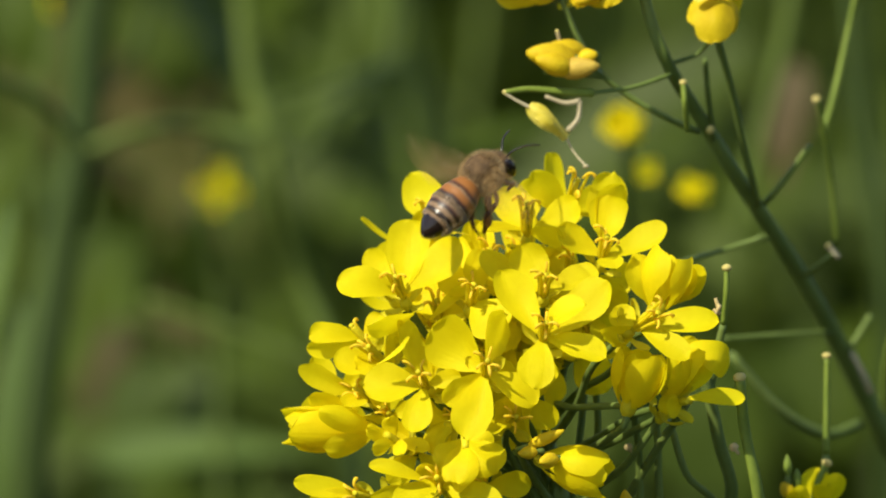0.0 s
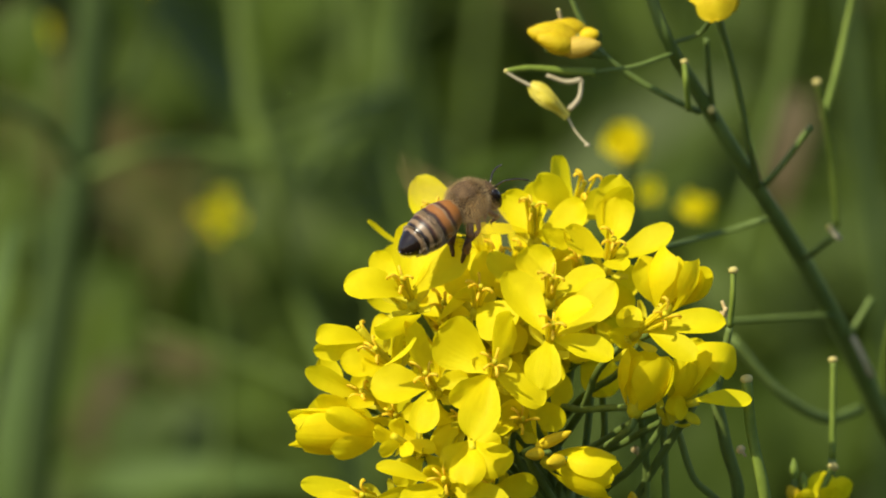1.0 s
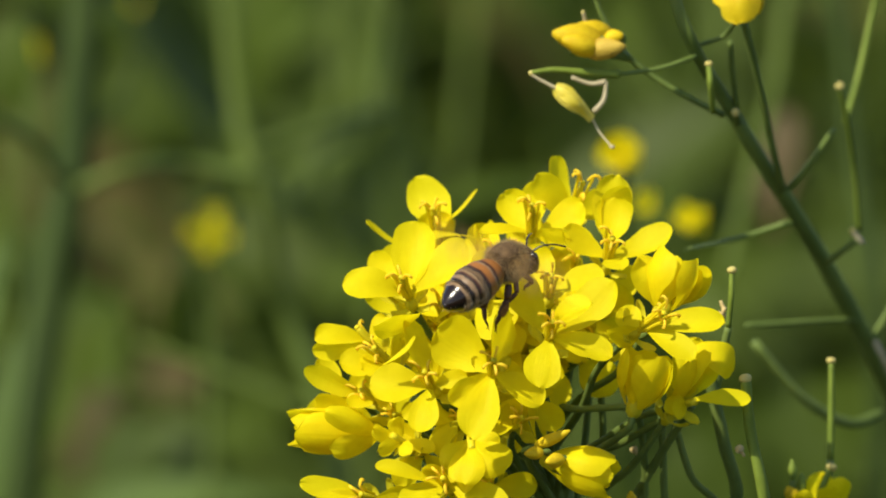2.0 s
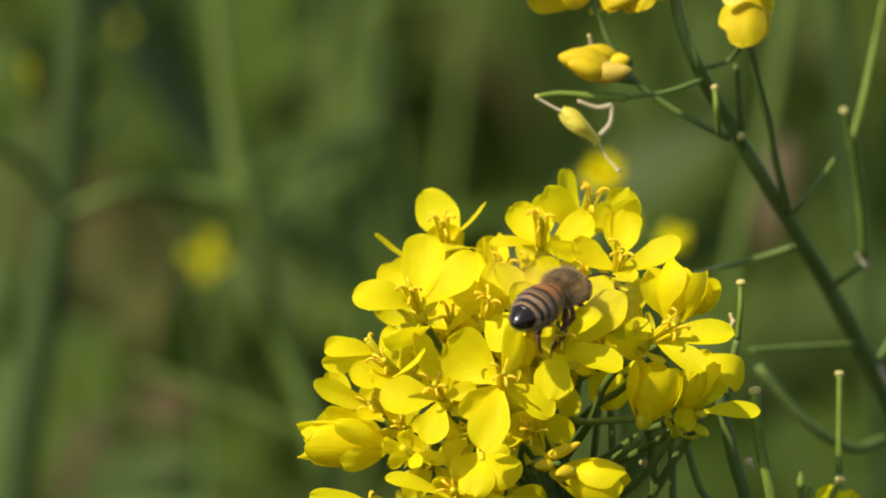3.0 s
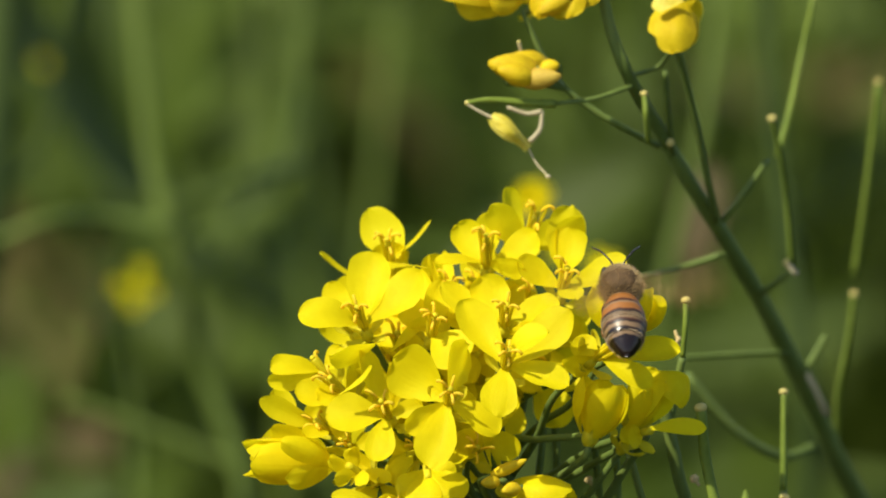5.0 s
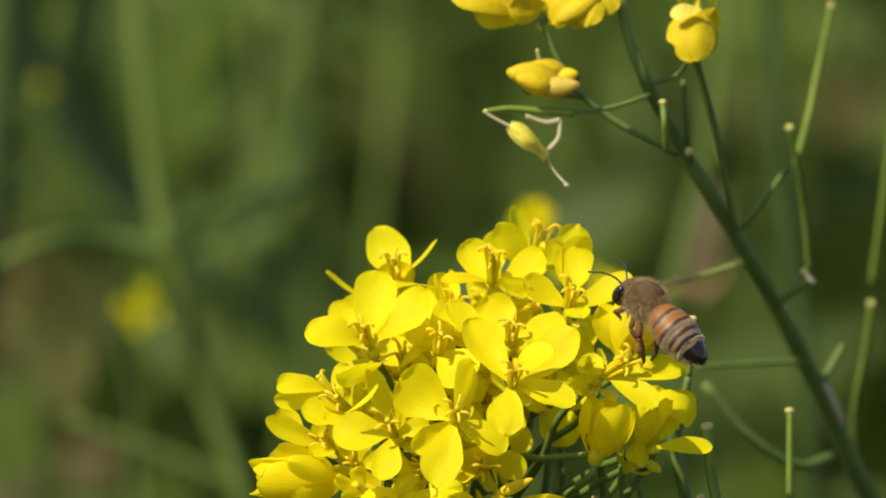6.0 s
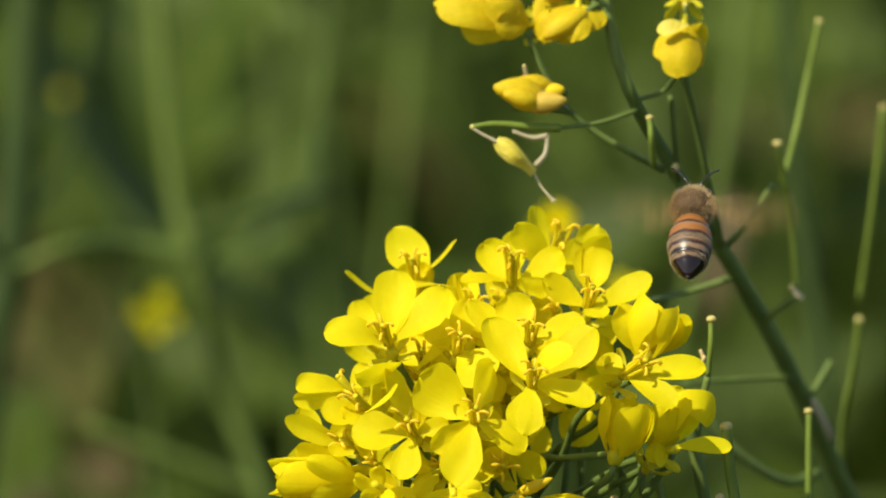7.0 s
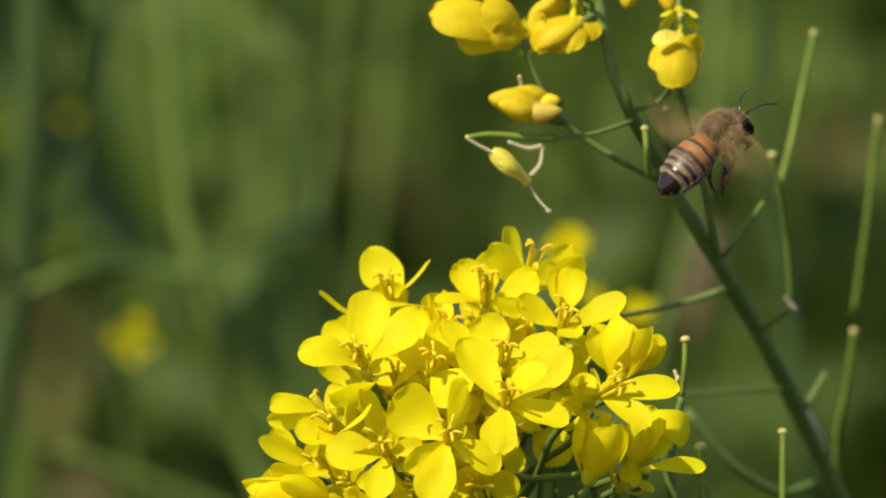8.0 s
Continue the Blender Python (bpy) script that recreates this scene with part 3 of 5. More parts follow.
f = flower(-7.48, -14.47, 1, (-0.75, 0.55, 0.5), reach=2.2, stamens=4)
petal(f, -14.03, -11.44, 0.5, 2.6, 0.9, -0.9, bow=0.05)
petal(f, -12.98, -14.19, 1.5, 3.0, -0.3, -0.7, base=(-8.03, -15.84, 0))
petal(f, -9.57, -15.40, 4.0, 2.8, 0.0, 0.8)

f = flower(6.66, -16.72, 3, (0.2, 0.2, 0.9), reach=2.6)
petal(f, 5.83, -14.58, 1.0, 2.8, -0.2, 0.3)
petal(f, 3.52, -18.10, 2.0, 2.4, 0.0, 0.9)
petal(f, 10.51, -13.70, 1.0, 2.6, 2.0, 0.0, base=(8.31, -18.37, 1), bow=-0.35)

f = flower(-1.71, -13.20, 8, (-0.25, 0.45, 0.85))
petal(f, -7.76, -13.31, 0.5, 4.7, -0.1, 0.4)
petal(f, -2.97, -18.00, 2.5, 3.2, 0.0, 0.5)
petal(f, 1.76, -12.43, 0.5, 2.2, 0.2, 0.2)
petal(f, -3.36, -6.49, -3.5, 6.0, 1.1, -0.7)

f = flower(4.18, -11.99, 10, (0.05, 0.4, 0.9))
petal(f, 2.31, -18.48, 2.5, 4.5, -0.1, 0.4)
petal(f, -0.06, -14.85, 1.0, 3.0, 0.9, 0.2)
petal(f, 9.13, -15.02, 0.0, 3.8, 0.3, 0.6)
petal(f, -1.16, -7.87, -2.0, 6.2, 0.9, -1.1)
petal(f, 6.55, -6.49, -3.0, 5.6, 1.1, -0.6)

f = flower(9.74, -8.58, 11, (0.1, 0.5, 0.85))
petal(f, 5.67, -1.87, -2.0, 4.1, 0.3, -0.1, cup=0.16)
petal(f, 15.95, -3.03, -1.5, 4.6, -0.3, 0.2)
petal(f, 8.80, -13.53, 2.5, 4.1, 0.0, 0.4)
petal(f, 15.84, -10.45, 2.0, 3.3, -0.1, 0.6)
petal(f, 13.97, -5.39, 2.0, 3.8, -0.5, 0.9, bow=0.2)

f = flower(9.79, -4.24, 4, (0.05, 0.55, 0.85), reach=4.0)
petal(f, 7.59, 0.39, -1.5, 4.3, -0.2, 0.5)
petal(f, 15.13, -2.31, -0.5, 3.5, -0.2, 0.8)
petal(f, 3.74, -0.28, -2.0, 3.4, 1.0, -0.1)

f = flower(8.14, 1.82, -4, (0.0, 0.75, 0.7), reach=4.6)
petal(f, 5.39, 5.78, -1.5, 3.7, -0.1, 0.2)
petal(f, 3.08, 1.71, 2.5, 2.7, -0.1, 1.5)
petal(f, 13.20, 4.46, 1.0, 3.6, -0.2, 0.5, base=(8.97, 2.09, 1))
petal(f, 8.53, 6.66, -4.0, 3.0, 0.1, -0.2)
petal(f, 11.83, 1.27, 3.0, 2.8, 0.0, -0.6)

f = flower(11.99, 3.47, -8, (0.3, 0.85, 0.5), reach=4.9)
petal(f, 10.67, 9.41, -3.0, 3.3, 0.7, -0.8)
petal(f, 8.60, 7.40, 2.5, 3.5, 0.7, -0.9, bow=0.05)
petal(f, 16.12, 5.39, -2.0, 3.4, 0.3, 0.2)

f = flower(15.51, -0.72, -2, (0.15, 0.65, 0.75), reach=3.8)
petal(f, 16.56, 7.48, -5.5, 4.6, 0.3, 0.1, base=(15.40, 0.60, -1.5), bow=-0.12)
petal(f, 17.50, 6.20, -3.5, 4.4, 0.9, -0.5, base=(15.40, 0.30, -1.0), bow=-0.14)
petal(f, 16.40, 5.35, -1.5, 4.4, 0.1, 0.2, base=(15.70, 0.40, 0.0), bow=-0.16)
petal(f, 21.67, 2.42, 0.0, 3.5, -0.2, 0.6)
petal(f, 11.39, 2.20, 1.5, 3.0, -0.5, 0.7)
petal(f, 16.83, -1.82, 4.0, 2.8, 0.0, 0.7)

f = flower(18.92, -7.59, 6, (0.65, 0.45, 0.75), reach=4.2)
petal(f, 26.79, -7.15, 0.5, 3.3, -0.1, 0.6)
petal(f, 23.98, -10.78, 3.0, 3.0, -0.1, 0.7)
petal(f, 16.61, -5.83, -1.0, 3.0, -0.4, 0.7)
petal(f, 15.62, -8.69, -2.0, 3.2, 0.2, -0.5)

# petals that stand on edge among the flowers and the deep ones between them
f = flower(-0.33, -6.49, -3, (-0.1, 0.6, 0.8), reach=3.2)
petal(f, 2.42, -3.47, 5.0, 1.4, -1.2, -1.6, base=(-1.43, -7.04, 4))
petal(f, 2.15, -6.22, 3.0, 4.0, -0.2, 0.2)
petal(f, -3.36, -3.47, -2.0, 4.0, 0.0, 0.3)
petal(f, -0.33, -10.89, 4.0, 5.2, 0.9, -0.8)
f = flower(2.70, -5.12, 2, (0.1, 0.6, 0.8), reach=3.6)
petal(f, 3.80, 0.11, -2.0, 3.0, 0.2, 0.2)
petal(f, 6.00, -8.14, 3.0, 5.2, 0.9, -0.8)
petal(f, 0.22, -2.09, -2.0, 3.6, 0.0, 0.4)
petal(f, 1.43, 1.21, -6.0, 2.0, -1.0, 0.4)
f = flower(-5.83, -10.89, 2, (-0.5, 0.5, 0.7), stamens=4)
petal(f, -3.40, -8.50, 10.0, 1.0, -0.8, 1.2, base=(-6.60, -11.40, 8))
petal(f, -8.58, -11.72, 2.0, 3.0, -0.2, 0.3)
petal(f, -4.18, -8.69, -2.0, 5.0, 0.9, -0.8)
f = flower(4.62, -2.09, -4, (0.0, 0.7, 0.7))
petal(f, 2.86, 2.86, -3.0, 1.3, 1.0, 0.2)
petal(f, 3.96, 3.14, -2.0, 1.3, -1.0, 0.6)
petal(f, 6.82, -4.29, 3.0, 4.0, 0.2, 0.0)
petal(f, 3.52, -3.19, 3.0, 3.6, 0.2, 0.3)
f = flower(12.32, -2.64, -6, (0.1, 0.6, 0.8), stamens=4)
petal(f, 10.40, 0.11, -2.0, 3.2, 0.2, -0.2)
petal(f, 13.42, -5.39, 3.0, 4.0, 0.2, 0.2)
petal(f, 10.67, -4.84, 2.0, 3.6, 0.0, 0.4)
f = flower(14.52, -6.49, -6, (0.3, 0.4, 0.8), stamens=3)
petal(f, 17.55, -3.74, 0.0, 4.0, 0.4, -0.2)
petal(f, 16.17, -10.89, 2.0, 3.2, 0.4, 0.0)
petal(f, 18.10, -1.54, -3.0, 3.2, 0.0, 0.4)

# deep flowers that fill the head behind the outer ones
deep = random.Random(11)
for k in range(16):
    a, r = k * 2.4, math.sqrt((k + 0.5) / 16)
    cu, cv = 4.5 + 9.5 * r * math.cos(a), -8.0 + 7.5 * r * math.sin(a)
    f = flower(cu, cv, -9 + 2 * (1 - r), (0.5 * math.cos(a), 0.5 + 0.4 * math.sin(a), 0.7), stamens=2, reach=3.0, drop=6)
    for q in range(4):
        b = q * 1.571 + deep.uniform(-0.3, 0.3) + k
        petal(f, cu + 6.2 * math.cos(b), cv + 5.7 * math.sin(b) + 0.5, deep.uniform(-1, 3), deep.uniform(3.8, 4.6), deep.uniform(-0.5, 0.5), deep.uniform(-0.4, 0.6))

# smaller flowers low in the head
for cu, cv, w, turn in ((-5.17, -16.17, 1, 0.3), (0.88, -16.45, 3, 1.1), (-2.42, -19.75, 2, 0.7), (4.18, -23.05, 3, 0.2), (8.03, -14.25, 2, 0.9), (-10.12, -13.70, -3, 0.5)):
    f = flower(cu, cv, w, (-0.2 + 0.3 * turn, 0.2, 0.9), size=0.8, stamens=3, reach=2.2, drop=8)
    for q in range(4):
        b = q * 1.571 + turn + deep.uniform(-0.2, 0.2)
        petal(f, cu + 4.4 * math.cos(b), cv + 4.0 * math.sin(b), deep.uniform(-0.5, 2.0), deep.uniform(2.6, 3.4), deep.uniform(-0.4, 0.6), deep.uniform(-0.6, 0.6))

# half-closed flowers round the rim
def half_open(u, v, w, axis, **more):
    return flower(u, v, w, axis, stamens=0, reach=1.2, **more)


def cup(plant, u, v, w, tu, tv, tw, girth, spin=0.0, drop=8.0, gape=0.55):
    """A half-closed flower: four broad petals that wrap round one another, and its calyx and stalk."""
    foot, tip = at(u, v, w), at(tu, tv, tw)
    ax = tip - foot
    length, g = ax.length, girth * 0.0005
    m = basis(ax, AXIS_W)
    bm = bmesh.new()
    blob(bm, foot, (0.0009, 0.0009, 0.0012), m, 10)
    fl = part("flower", bm, SEPAL, plant, origin=foot)
    for q in range(5):
        bm = bmesh.new()
        mid = spin + q * 2.42
        shell = (1.0, 0.93, 0.86, 0.72, 0.55)[q]
        grow = (0.93, 1.0, 0.98, 0.96, 0.9)[q]
        rows, cols, grid = 10, 8, []
        uv = bm.loops.layers.uv.verify()
        for i in range(rows + 1):
            t = i / rows
            r = g * shell * (0.22 + 0.85 * math.sin(math.pi * (0.05 + 0.62 * t)) * (1 - gape * 0.30 * t * t))
            half = 1.15 * (0.35 + 0.65 * min(1.0, 2.2 * t)) * (1.0 if t < 0.5 else 0.36 + 0.64 * math.sqrt(max(0.0, 1.0 - ((t - 0.5) / 0.5) ** 4)))
            row = []
            for j in range(cols + 1):
                k = 2 * j / cols - 1
                a = mid + k * half
                flare = 1 + 0.10 * k * k * t + 0.07 * noise.noise(Vector((k * 1.5 + q * 3.1 + u, t * 2.5, v)))
                rise = (0.97 * t + 0.03 * t * t) * grow * (1 - 0.05 * k * k * t) + 0.02 * noise.noise(Vector((k * 2.0, q * 5.0 + u, t * 3.0)))
                row.append(bm.verts.new(foot + ax * rise + m @ Vector((math.cos(a), math.sin(a), 0)) * r * flare))
            grid.append(row)
        for i, (r0, r1) in enumerate(zip(grid, grid[1:])):
            for j in range(cols):
                face = bm.faces.new((r0[j], r0[j + 1], r1[j + 1], r1[j]))
                for loop, (x, y) in zip(face.loops, ((j, i), (j + 1, i), (j + 1, i + 1), (j, i + 1))):
                    loop[uv].uv = (x / cols + q * 3.7, y / rows)
        part("petal", bm, PETAL, fl, origin=foot)
    stop = rachis_near(v - drop)
    pedicel(plant, [foot, foot - ax * 0.35, foot.lerp(stop, 0.6), stop], 0.00034, 0.0004)
    return fl


f = half_open(20.30, -5.67, 2, (0.4, 0.8, 0.3))
petal(f, 25.30, -1.65, -0.5, 3.4, -0.5, 0.4, cup=0.2, bow=-0.22)
petal(f, 18.54, -0.55, 0.5, 3.6, 0.8, -0.5, cup=-0.15, bow=0.10)
cup(head_plant, 20.90, -5.70, 3.0, 22.60, -0.20, 2.5, 5.7, 4.3, gape=0.9)
cup(head_plant, 18.10, -15.30, 4.0, 19.60, -9.70, 5.0, 5.9, 3.7, gape=0.9)
f = half_open(22.11, -15.02, 0, (0.5, 0.8, 0.3))
petal(f, 24.42, -8.58, 1.0, 3.9, 0.2, 0.1, cup=-0.15, bow=0.12)
petal(f, 27.56, -11.88, -0.5, 3.0, -0.1, 0.5, base=(23.05, -8.97, 1), cup=-0.2, bow=0.3)
petal(f, 23.43, -10.89, 4.0, 3.2, 0.9, -0.5, cup=-0.12, bow=0.14)
petal(f, 25.08, -9.90, 3.4, 2.3, -0.6, 0.4, cup=-0.12, bow=0.10)
petal(f, 26.07, -10.89, 2.0, 2.8, 0.5, 0.1, cup=-0.1)
petal(f, 22.00, -16.12, 3.0, 2.2, 0.1, -0.4, base=(22.22, -13.64, 2), cup=-0.3)
cup(head_plant, -7.40, -17.50, 1.0, -15.80, -17.30, 2.0, 4.7, 1.2, gape=0.7)
f = half_open(-6.38, -17.99, 1, (-0.9, 0.1, 0.4))
petal(f, -12.60, -15.70, 4.5, 2.2, 0.1, 0.1, cup=-0.35, bow=0.2)
petal(f, -11.60, -19.40, 3.5, 2.4, 0.2, -0.4, cup=-0.2, bow=0.1)
cup(head_plant, 9.90, -20.60, 5.0, 16.40, -22.40, 6.0, 5.2, 0.6, gape=0.8)
f = half_open(2.09, -18.43, 6, (0.1, -0.7, 0.7))
petal(f, 1.54, -22.94, 3.0, 3.3, -0.2, 0.5, cup=-0.15, bow=0.12)
petal(f, 5.28, -21.84, 2.0, 3.7, 0.2, 0.5, cup=-0.15, bow=0.12)
petal(f, -0.44, -21.29, 1.0, 2.6, -0.4, -0.3, cup=-0.2)
petal(f, 4.62, -19.75, 0.0, 3.0, 0.4, -0.2, cup=-0.2)
petal(f, 1.54, -23.71, 1.0, 2.0, 0.0, -0.2)
f = half_open(-4.62, -18.65, 4, (-0.6, 0.4, 0.6))
petal(f, -7.26, -17.44, 2.0, 1.5, -0.3, 0.4, cup=-0.25)
petal(f, -6.93, -19.53, 2.5, 1.6, -0.2, -0.3, cup=-0.25)
petal(f, -5.17, -16.34, 1.0, 1.6, 0.2, 0.3, cup=-0.2)
petal(f, -3.80, -20.02, 2.0, 1.8, 0.2, -0.4)
petal(f, -1.32, -19.47, 1.0, 1.7, 0.2, 0.2)
f = flower(23.16, -14.91, 2, (0.5, 0.1, 0.7), stamens=0, reach=1.5, drop=6)
petal(f, 29.37, -14.69, 1.0, 2.1, 0.0, 0.5, base=(23.54, -14.52, 1))
petal(f, 21.78, -15.62, 2.0, 2.4, 0.0, -0.3)
f = flower(-0.22, -22.77, 5, (-0.2, 0.3, 0.9), stamens=4, reach=2.5)
petal(f, -7.20, -21.00, 2.0, 2.0, -0.1, 0.7, base=(-1.32, -22.70, 1))
petal(f, -4.62, -25.25, 2.5, 3.6, -0.1, 0.6)
petal(f, -2.59, -21.29, 1.0, 2.4, 0.3, -0.5)
petal(f, 5.83, -25.52, 3.0, 3.8, 0.3, 0.1)
f = flower(-7.37, -24.15, 3, (-0.6, 0.2, 0.7), stamens=3, reach=2.5)
petal(f, -14.63, -22.94, 1.0, 2.7, -0.1, 0.6)
petal(f, -13.15, -24.97, 1.5, 3.0, -0.1, 0.3)
petal(f, -3.52, -23.16, 2.0, 2.0, 0.0, -0.5)
bud(head_plant, 8.31, -19.20, 6, 11.77, -17.66, 8, 1.2, drop=6)
bud(head_plant, 9.13, -19.75, 7, 7.37, -19.91, 8, 1.3, drop=4)
bud(head_plant, 11.06, -20.41, 7, 9.46, -20.74, 9, 1.5, drop=4)
bud(head_plant, 17.93, -25.52, 2, 17.71, -23.49, 3, 1.3, drop=4)

# stalks below the head, some with young pods whose flowers have dropped
for pts, r in (
    ((14.08, -10.95, -14, 13.42, -17.55, -15, 12.43, -25.25, -16), 0.42),
    ((14.63, -11.50, -10, 15.07, -17.55, -12, 14.08, -25.80, -14), 0.4),
    ((18.00, -15.20, 3.5, 13.00, -15.46, -2, 10.51, -15.90, -10), 0.42),
    ((21.51, -16.17, 0, 17.38, -18.37, -6, 11.88, -21.95, -13), 0.45),
    ((18.59, -15.90, -4, 19.14, -21.40, -8, 18.48, -28.55, -12), 0.42),
    ((23.71, -15.07, -2, 20.68, -19.75, -6, 16.56, -26.90, -13), 0.5),
    ((20.68, -15.35, -8, 20.96, -20.85, -9, 20.41, -28.55, -12), 0.42),
    ((22.06, -16.72, -8, 23.71, -21.95, -10, 26.18, -25.25, -14), 0.42),
    ((25.36, -12.05, -8, 26.73, -18.10, -10, 27.56, -25.25, -14), 0.75),
):
    line = [at(*pts[i:i + 3]) for i in (0, 3, 6)]
    end = rachis_near((line[-1] - ORIGIN).dot(AXIS_V) * 1000.0 - 12)
    pedicel(head_plant, line + [end], r * 0.0008, r * 0.0009)


def pod(plant, points, girth, root, tip=0.5, name="seed_pod"):
    """A slim young pod with a knobbed tip, on its stalk."""
    pedicel(plant, points, girth * 0.00042, girth * 0.0005, POD, name, tip * 0.001)
    pedicel(plant, [points[-1], Vector(points[-1]).lerp(root, 0.5), root], 0.00035, 0.0005)


low = at(11.33, -47.25, -16)
pod(head_plant, [at(27.61, -1.82, -6), at(27.56, -4.35, -6), at(27.28, -7.37, -7)], 0.62, at(25.91, -13.70, -9), 0.5)
pod(head_plant, [at(28.88, -12.49, 2), at(29.37, -17.55, 1), at(30.58, -23.32, 0), at(31.24, -28.55, -3)], 1.22, low, 0.66)
pod(head_plant, [at(37.40, -10.40, -22), at(37.35, -15.35, -22), at(37.29, -20.02, -22)], 0.72, at(36.08, -36.25, -22), 0.5)
pod(head_plant, [at(37.35, -20.85, -18), at(36.36, -23.16, -18), at(35.53, -26.90, -18)], 0.7, at(32.78, -39.00, -20), 0.55)
bm = bmesh.new()
for p, q in ((at(26.51, -4.79, -5), at(26.84, -5.72, -5)), (at(26.95, -5.45, -4.5), at(26.51, -6.55, -5)), (at(26.29, -5.89, -5), at(27.01, -6.33, -5))):
    tube(bm, [p, q], 0.00018, 0.00025, 6, 3, uneven=0.4)
part("withered_stamens", bm, SCAR, head_plant)
bm = bmesh.new()
for p in (at(28.33, -19.31, -3), at(18.04, -19.31, -6)):
    blob(bm, p, (0.0004, 0.00036, 0.0004), None, 8, 0, 0.5)
    tube(bm, [p, p - AXIS_V * 0.0007 + AXIS_U * 0.0005], 0.0002, 0.00016, 6, 2)
part("flower_scar", bm, SCAR, head_plant)
f = half_open(36.36, -25.80, -18, (0.2, 0.9, 0.3), root=at(33.88, -39.00, -20))
petal(f, 38.83, -22.06, 1.0, 2.2, 0.4, 0.3, cup=-0.2)
petal(f, 36.36, -21.29, 0.0, 2.6, 0.0, 0.3, cup=-0.2)
petal(f, 33.88, -23.49, 1.5, 2.2, -0.3, 0.3, cup=-0.2)
petal(f, 37.46, -22.94, 2.5, 2.0, 0.2, 0.1, cup=-0.3)
bud(head_plant, 33.88, -24.15, -18, 33.06, -22.77, -17, 1.5, root=at(33.88, -36.25, -20))
bud(head_plant, 34.54, -23.16, -18, 34.43, -21.40, -18, 0.9, root=at(34.43, -36.25, -20), material=POD)
bud(head_plant, 33.61, -22.22, -18, 33.50, -20.02, -18, 0.9, root=at(33.88, -36.25, -20), material=POD)

# ---- the taller plant behind: a leaning stem with spent flowers and pods, which the wind moves ----
TALL_FOOT = at(49.01, -41.03, -60)
TALL_FOOT = Vector((TALL_FOOT.x + 0.05, TALL_FOOT.y, 0.0))
tall_plant = thing("mustard_plant", TALL_FOOT, "tall leaning mustard plant with green pods and fading yellow buds", "plant")
TALL = [late(19.03, 33.77, -4), late(20.41, 24.97, -5), late(22.17, 20.02, -6), late(24.81, 15.07, -14), late(28.38, 9.02, -19), late(31.68, 3.52, -27),
        late(34.98, -2.26, -36), late(38.28, -8.86, -46), late(41.86, -16.83, -57), late(46.81, -30.03, -75)]
bm = bmesh.new()
tube(bm, TALL + [Vector((TALL_FOOT.x, TALL_FOOT.y, 0.3)), TALL_FOOT - Vector((0, 0, 0.03))], 0.0005, 0.0012, 10, 8, uneven=0.06)
part("stem", bm, STEM, tall_plant)


def twig(points, r0=0.45, r1=0.5, tip=None, material=STEM, name="twig"):
    return pedicel(tall_plant, [late(*p) for p in points], r0 * 0.0007, r1 * 0.0007, material, name, tip and tip * 0.001)


twig([(12.16, 25.80, -3), (13.81, 21.95, -4), (16.01, 18.65, -5), (18.48, 16.61, -6), (21.78, 14.63, -7), (25.08, 12.87, -14)], 0.4, 0.5)
twig([(6.55, 17.11, 0), (8.86, 17.38, -1), (12.16, 17.11, -1.5), (15.18, 16.94, -2)], 0.34, 0.62, 0.28, POD, "seed_pod")
twig([(15.18, 16.94, -2), (19.03, 17.49, -4), (22.61, 18.65, -6)], 0.3, 0.36)
twig([(23.87, 17.93, -4), (24.04, 15.90, -4), (24.26, 13.15, -7)], 0.42, 0.42, 0.42, POD, "seed_pod")
twig([(26.40, 13.09, -12), (26.57, 12.05, -16)], 0.5, 0.5, 0.45)
twig([(26.62, 22.22, -5), (25.08, 20.46, -9), (22.17, 19.58, -6)], 0.3, 0.35)
twig([(27.17, 22.22, -5), (28.55, 16.72, -10), (29.87, 10.12, -16), (30.86, 5.45, -23)], 0.55, 0.5)
twig([(25.91, 20.02, -10), (26.07, 17.27, -12), (26.46, 12.87, -16)], 0.4, 0.4)
twig([(36.30, 15.35, -36), (37.13, 11.22, -39), (37.73, 6.27, -43), (38.12, 1.05, -46)], 0.38, 0.42, 0.42, POD, "seed_pod")
twig([(37.57, 1.32, -28), (38.67, 0.11, -28)], 0.45, 0.4, 0.4, DRIED)
twig([(38.12, 0.50, -28), (36.36, -0.88, -30), (34.60, -2.09, -36)], 0.5, 0.5)
twig([(35.92, 11.33, -21), (32.84, 7.15, -23), (30.97, 5.06, -25)], 0.42, 0.5)
twig([(40.43, 27.28, -46), (39.22, 21.67, -46), (37.90, 15.62, -43), (36.80, 11.77, -41)], 0.4, 0.48, 0.42, POD, "seed_pod")
twig([(46.64, 18.81, -64), (45.43, 8.47, -68), (44.17, -0.33, -72)], 0.45, 0.5, 0.44, POD, "seed_pod")
twig([(44.17, -1.87, -61), (43.51, -6.93, -64), (42.52, -11.88, -68), (42.30, -19.03, -75)], 0.45, 0.5, 0.44, POD, "seed_pod")
twig([(31.96, 2.31, -28), (27.01, 0.77, -28), (21.51, -0.33, -14)], 0.5, 0.3)
twig([(38.01, -7.48, -43), (32.51, -7.70, -39), (27.01, -8.03, -36)], 0.4, 0.4)
twig([(39.11, -9.68, -46), (40.21, -8.03, -46), (41.42, -5.94, -46)], 0.5, 0.5)
twig([(41.42, -13.53, -48), (40.48, -11.33, -46), (39.55, -9.57, -46)], 0.5, 0.4, None, DRIED, "withered_pod")
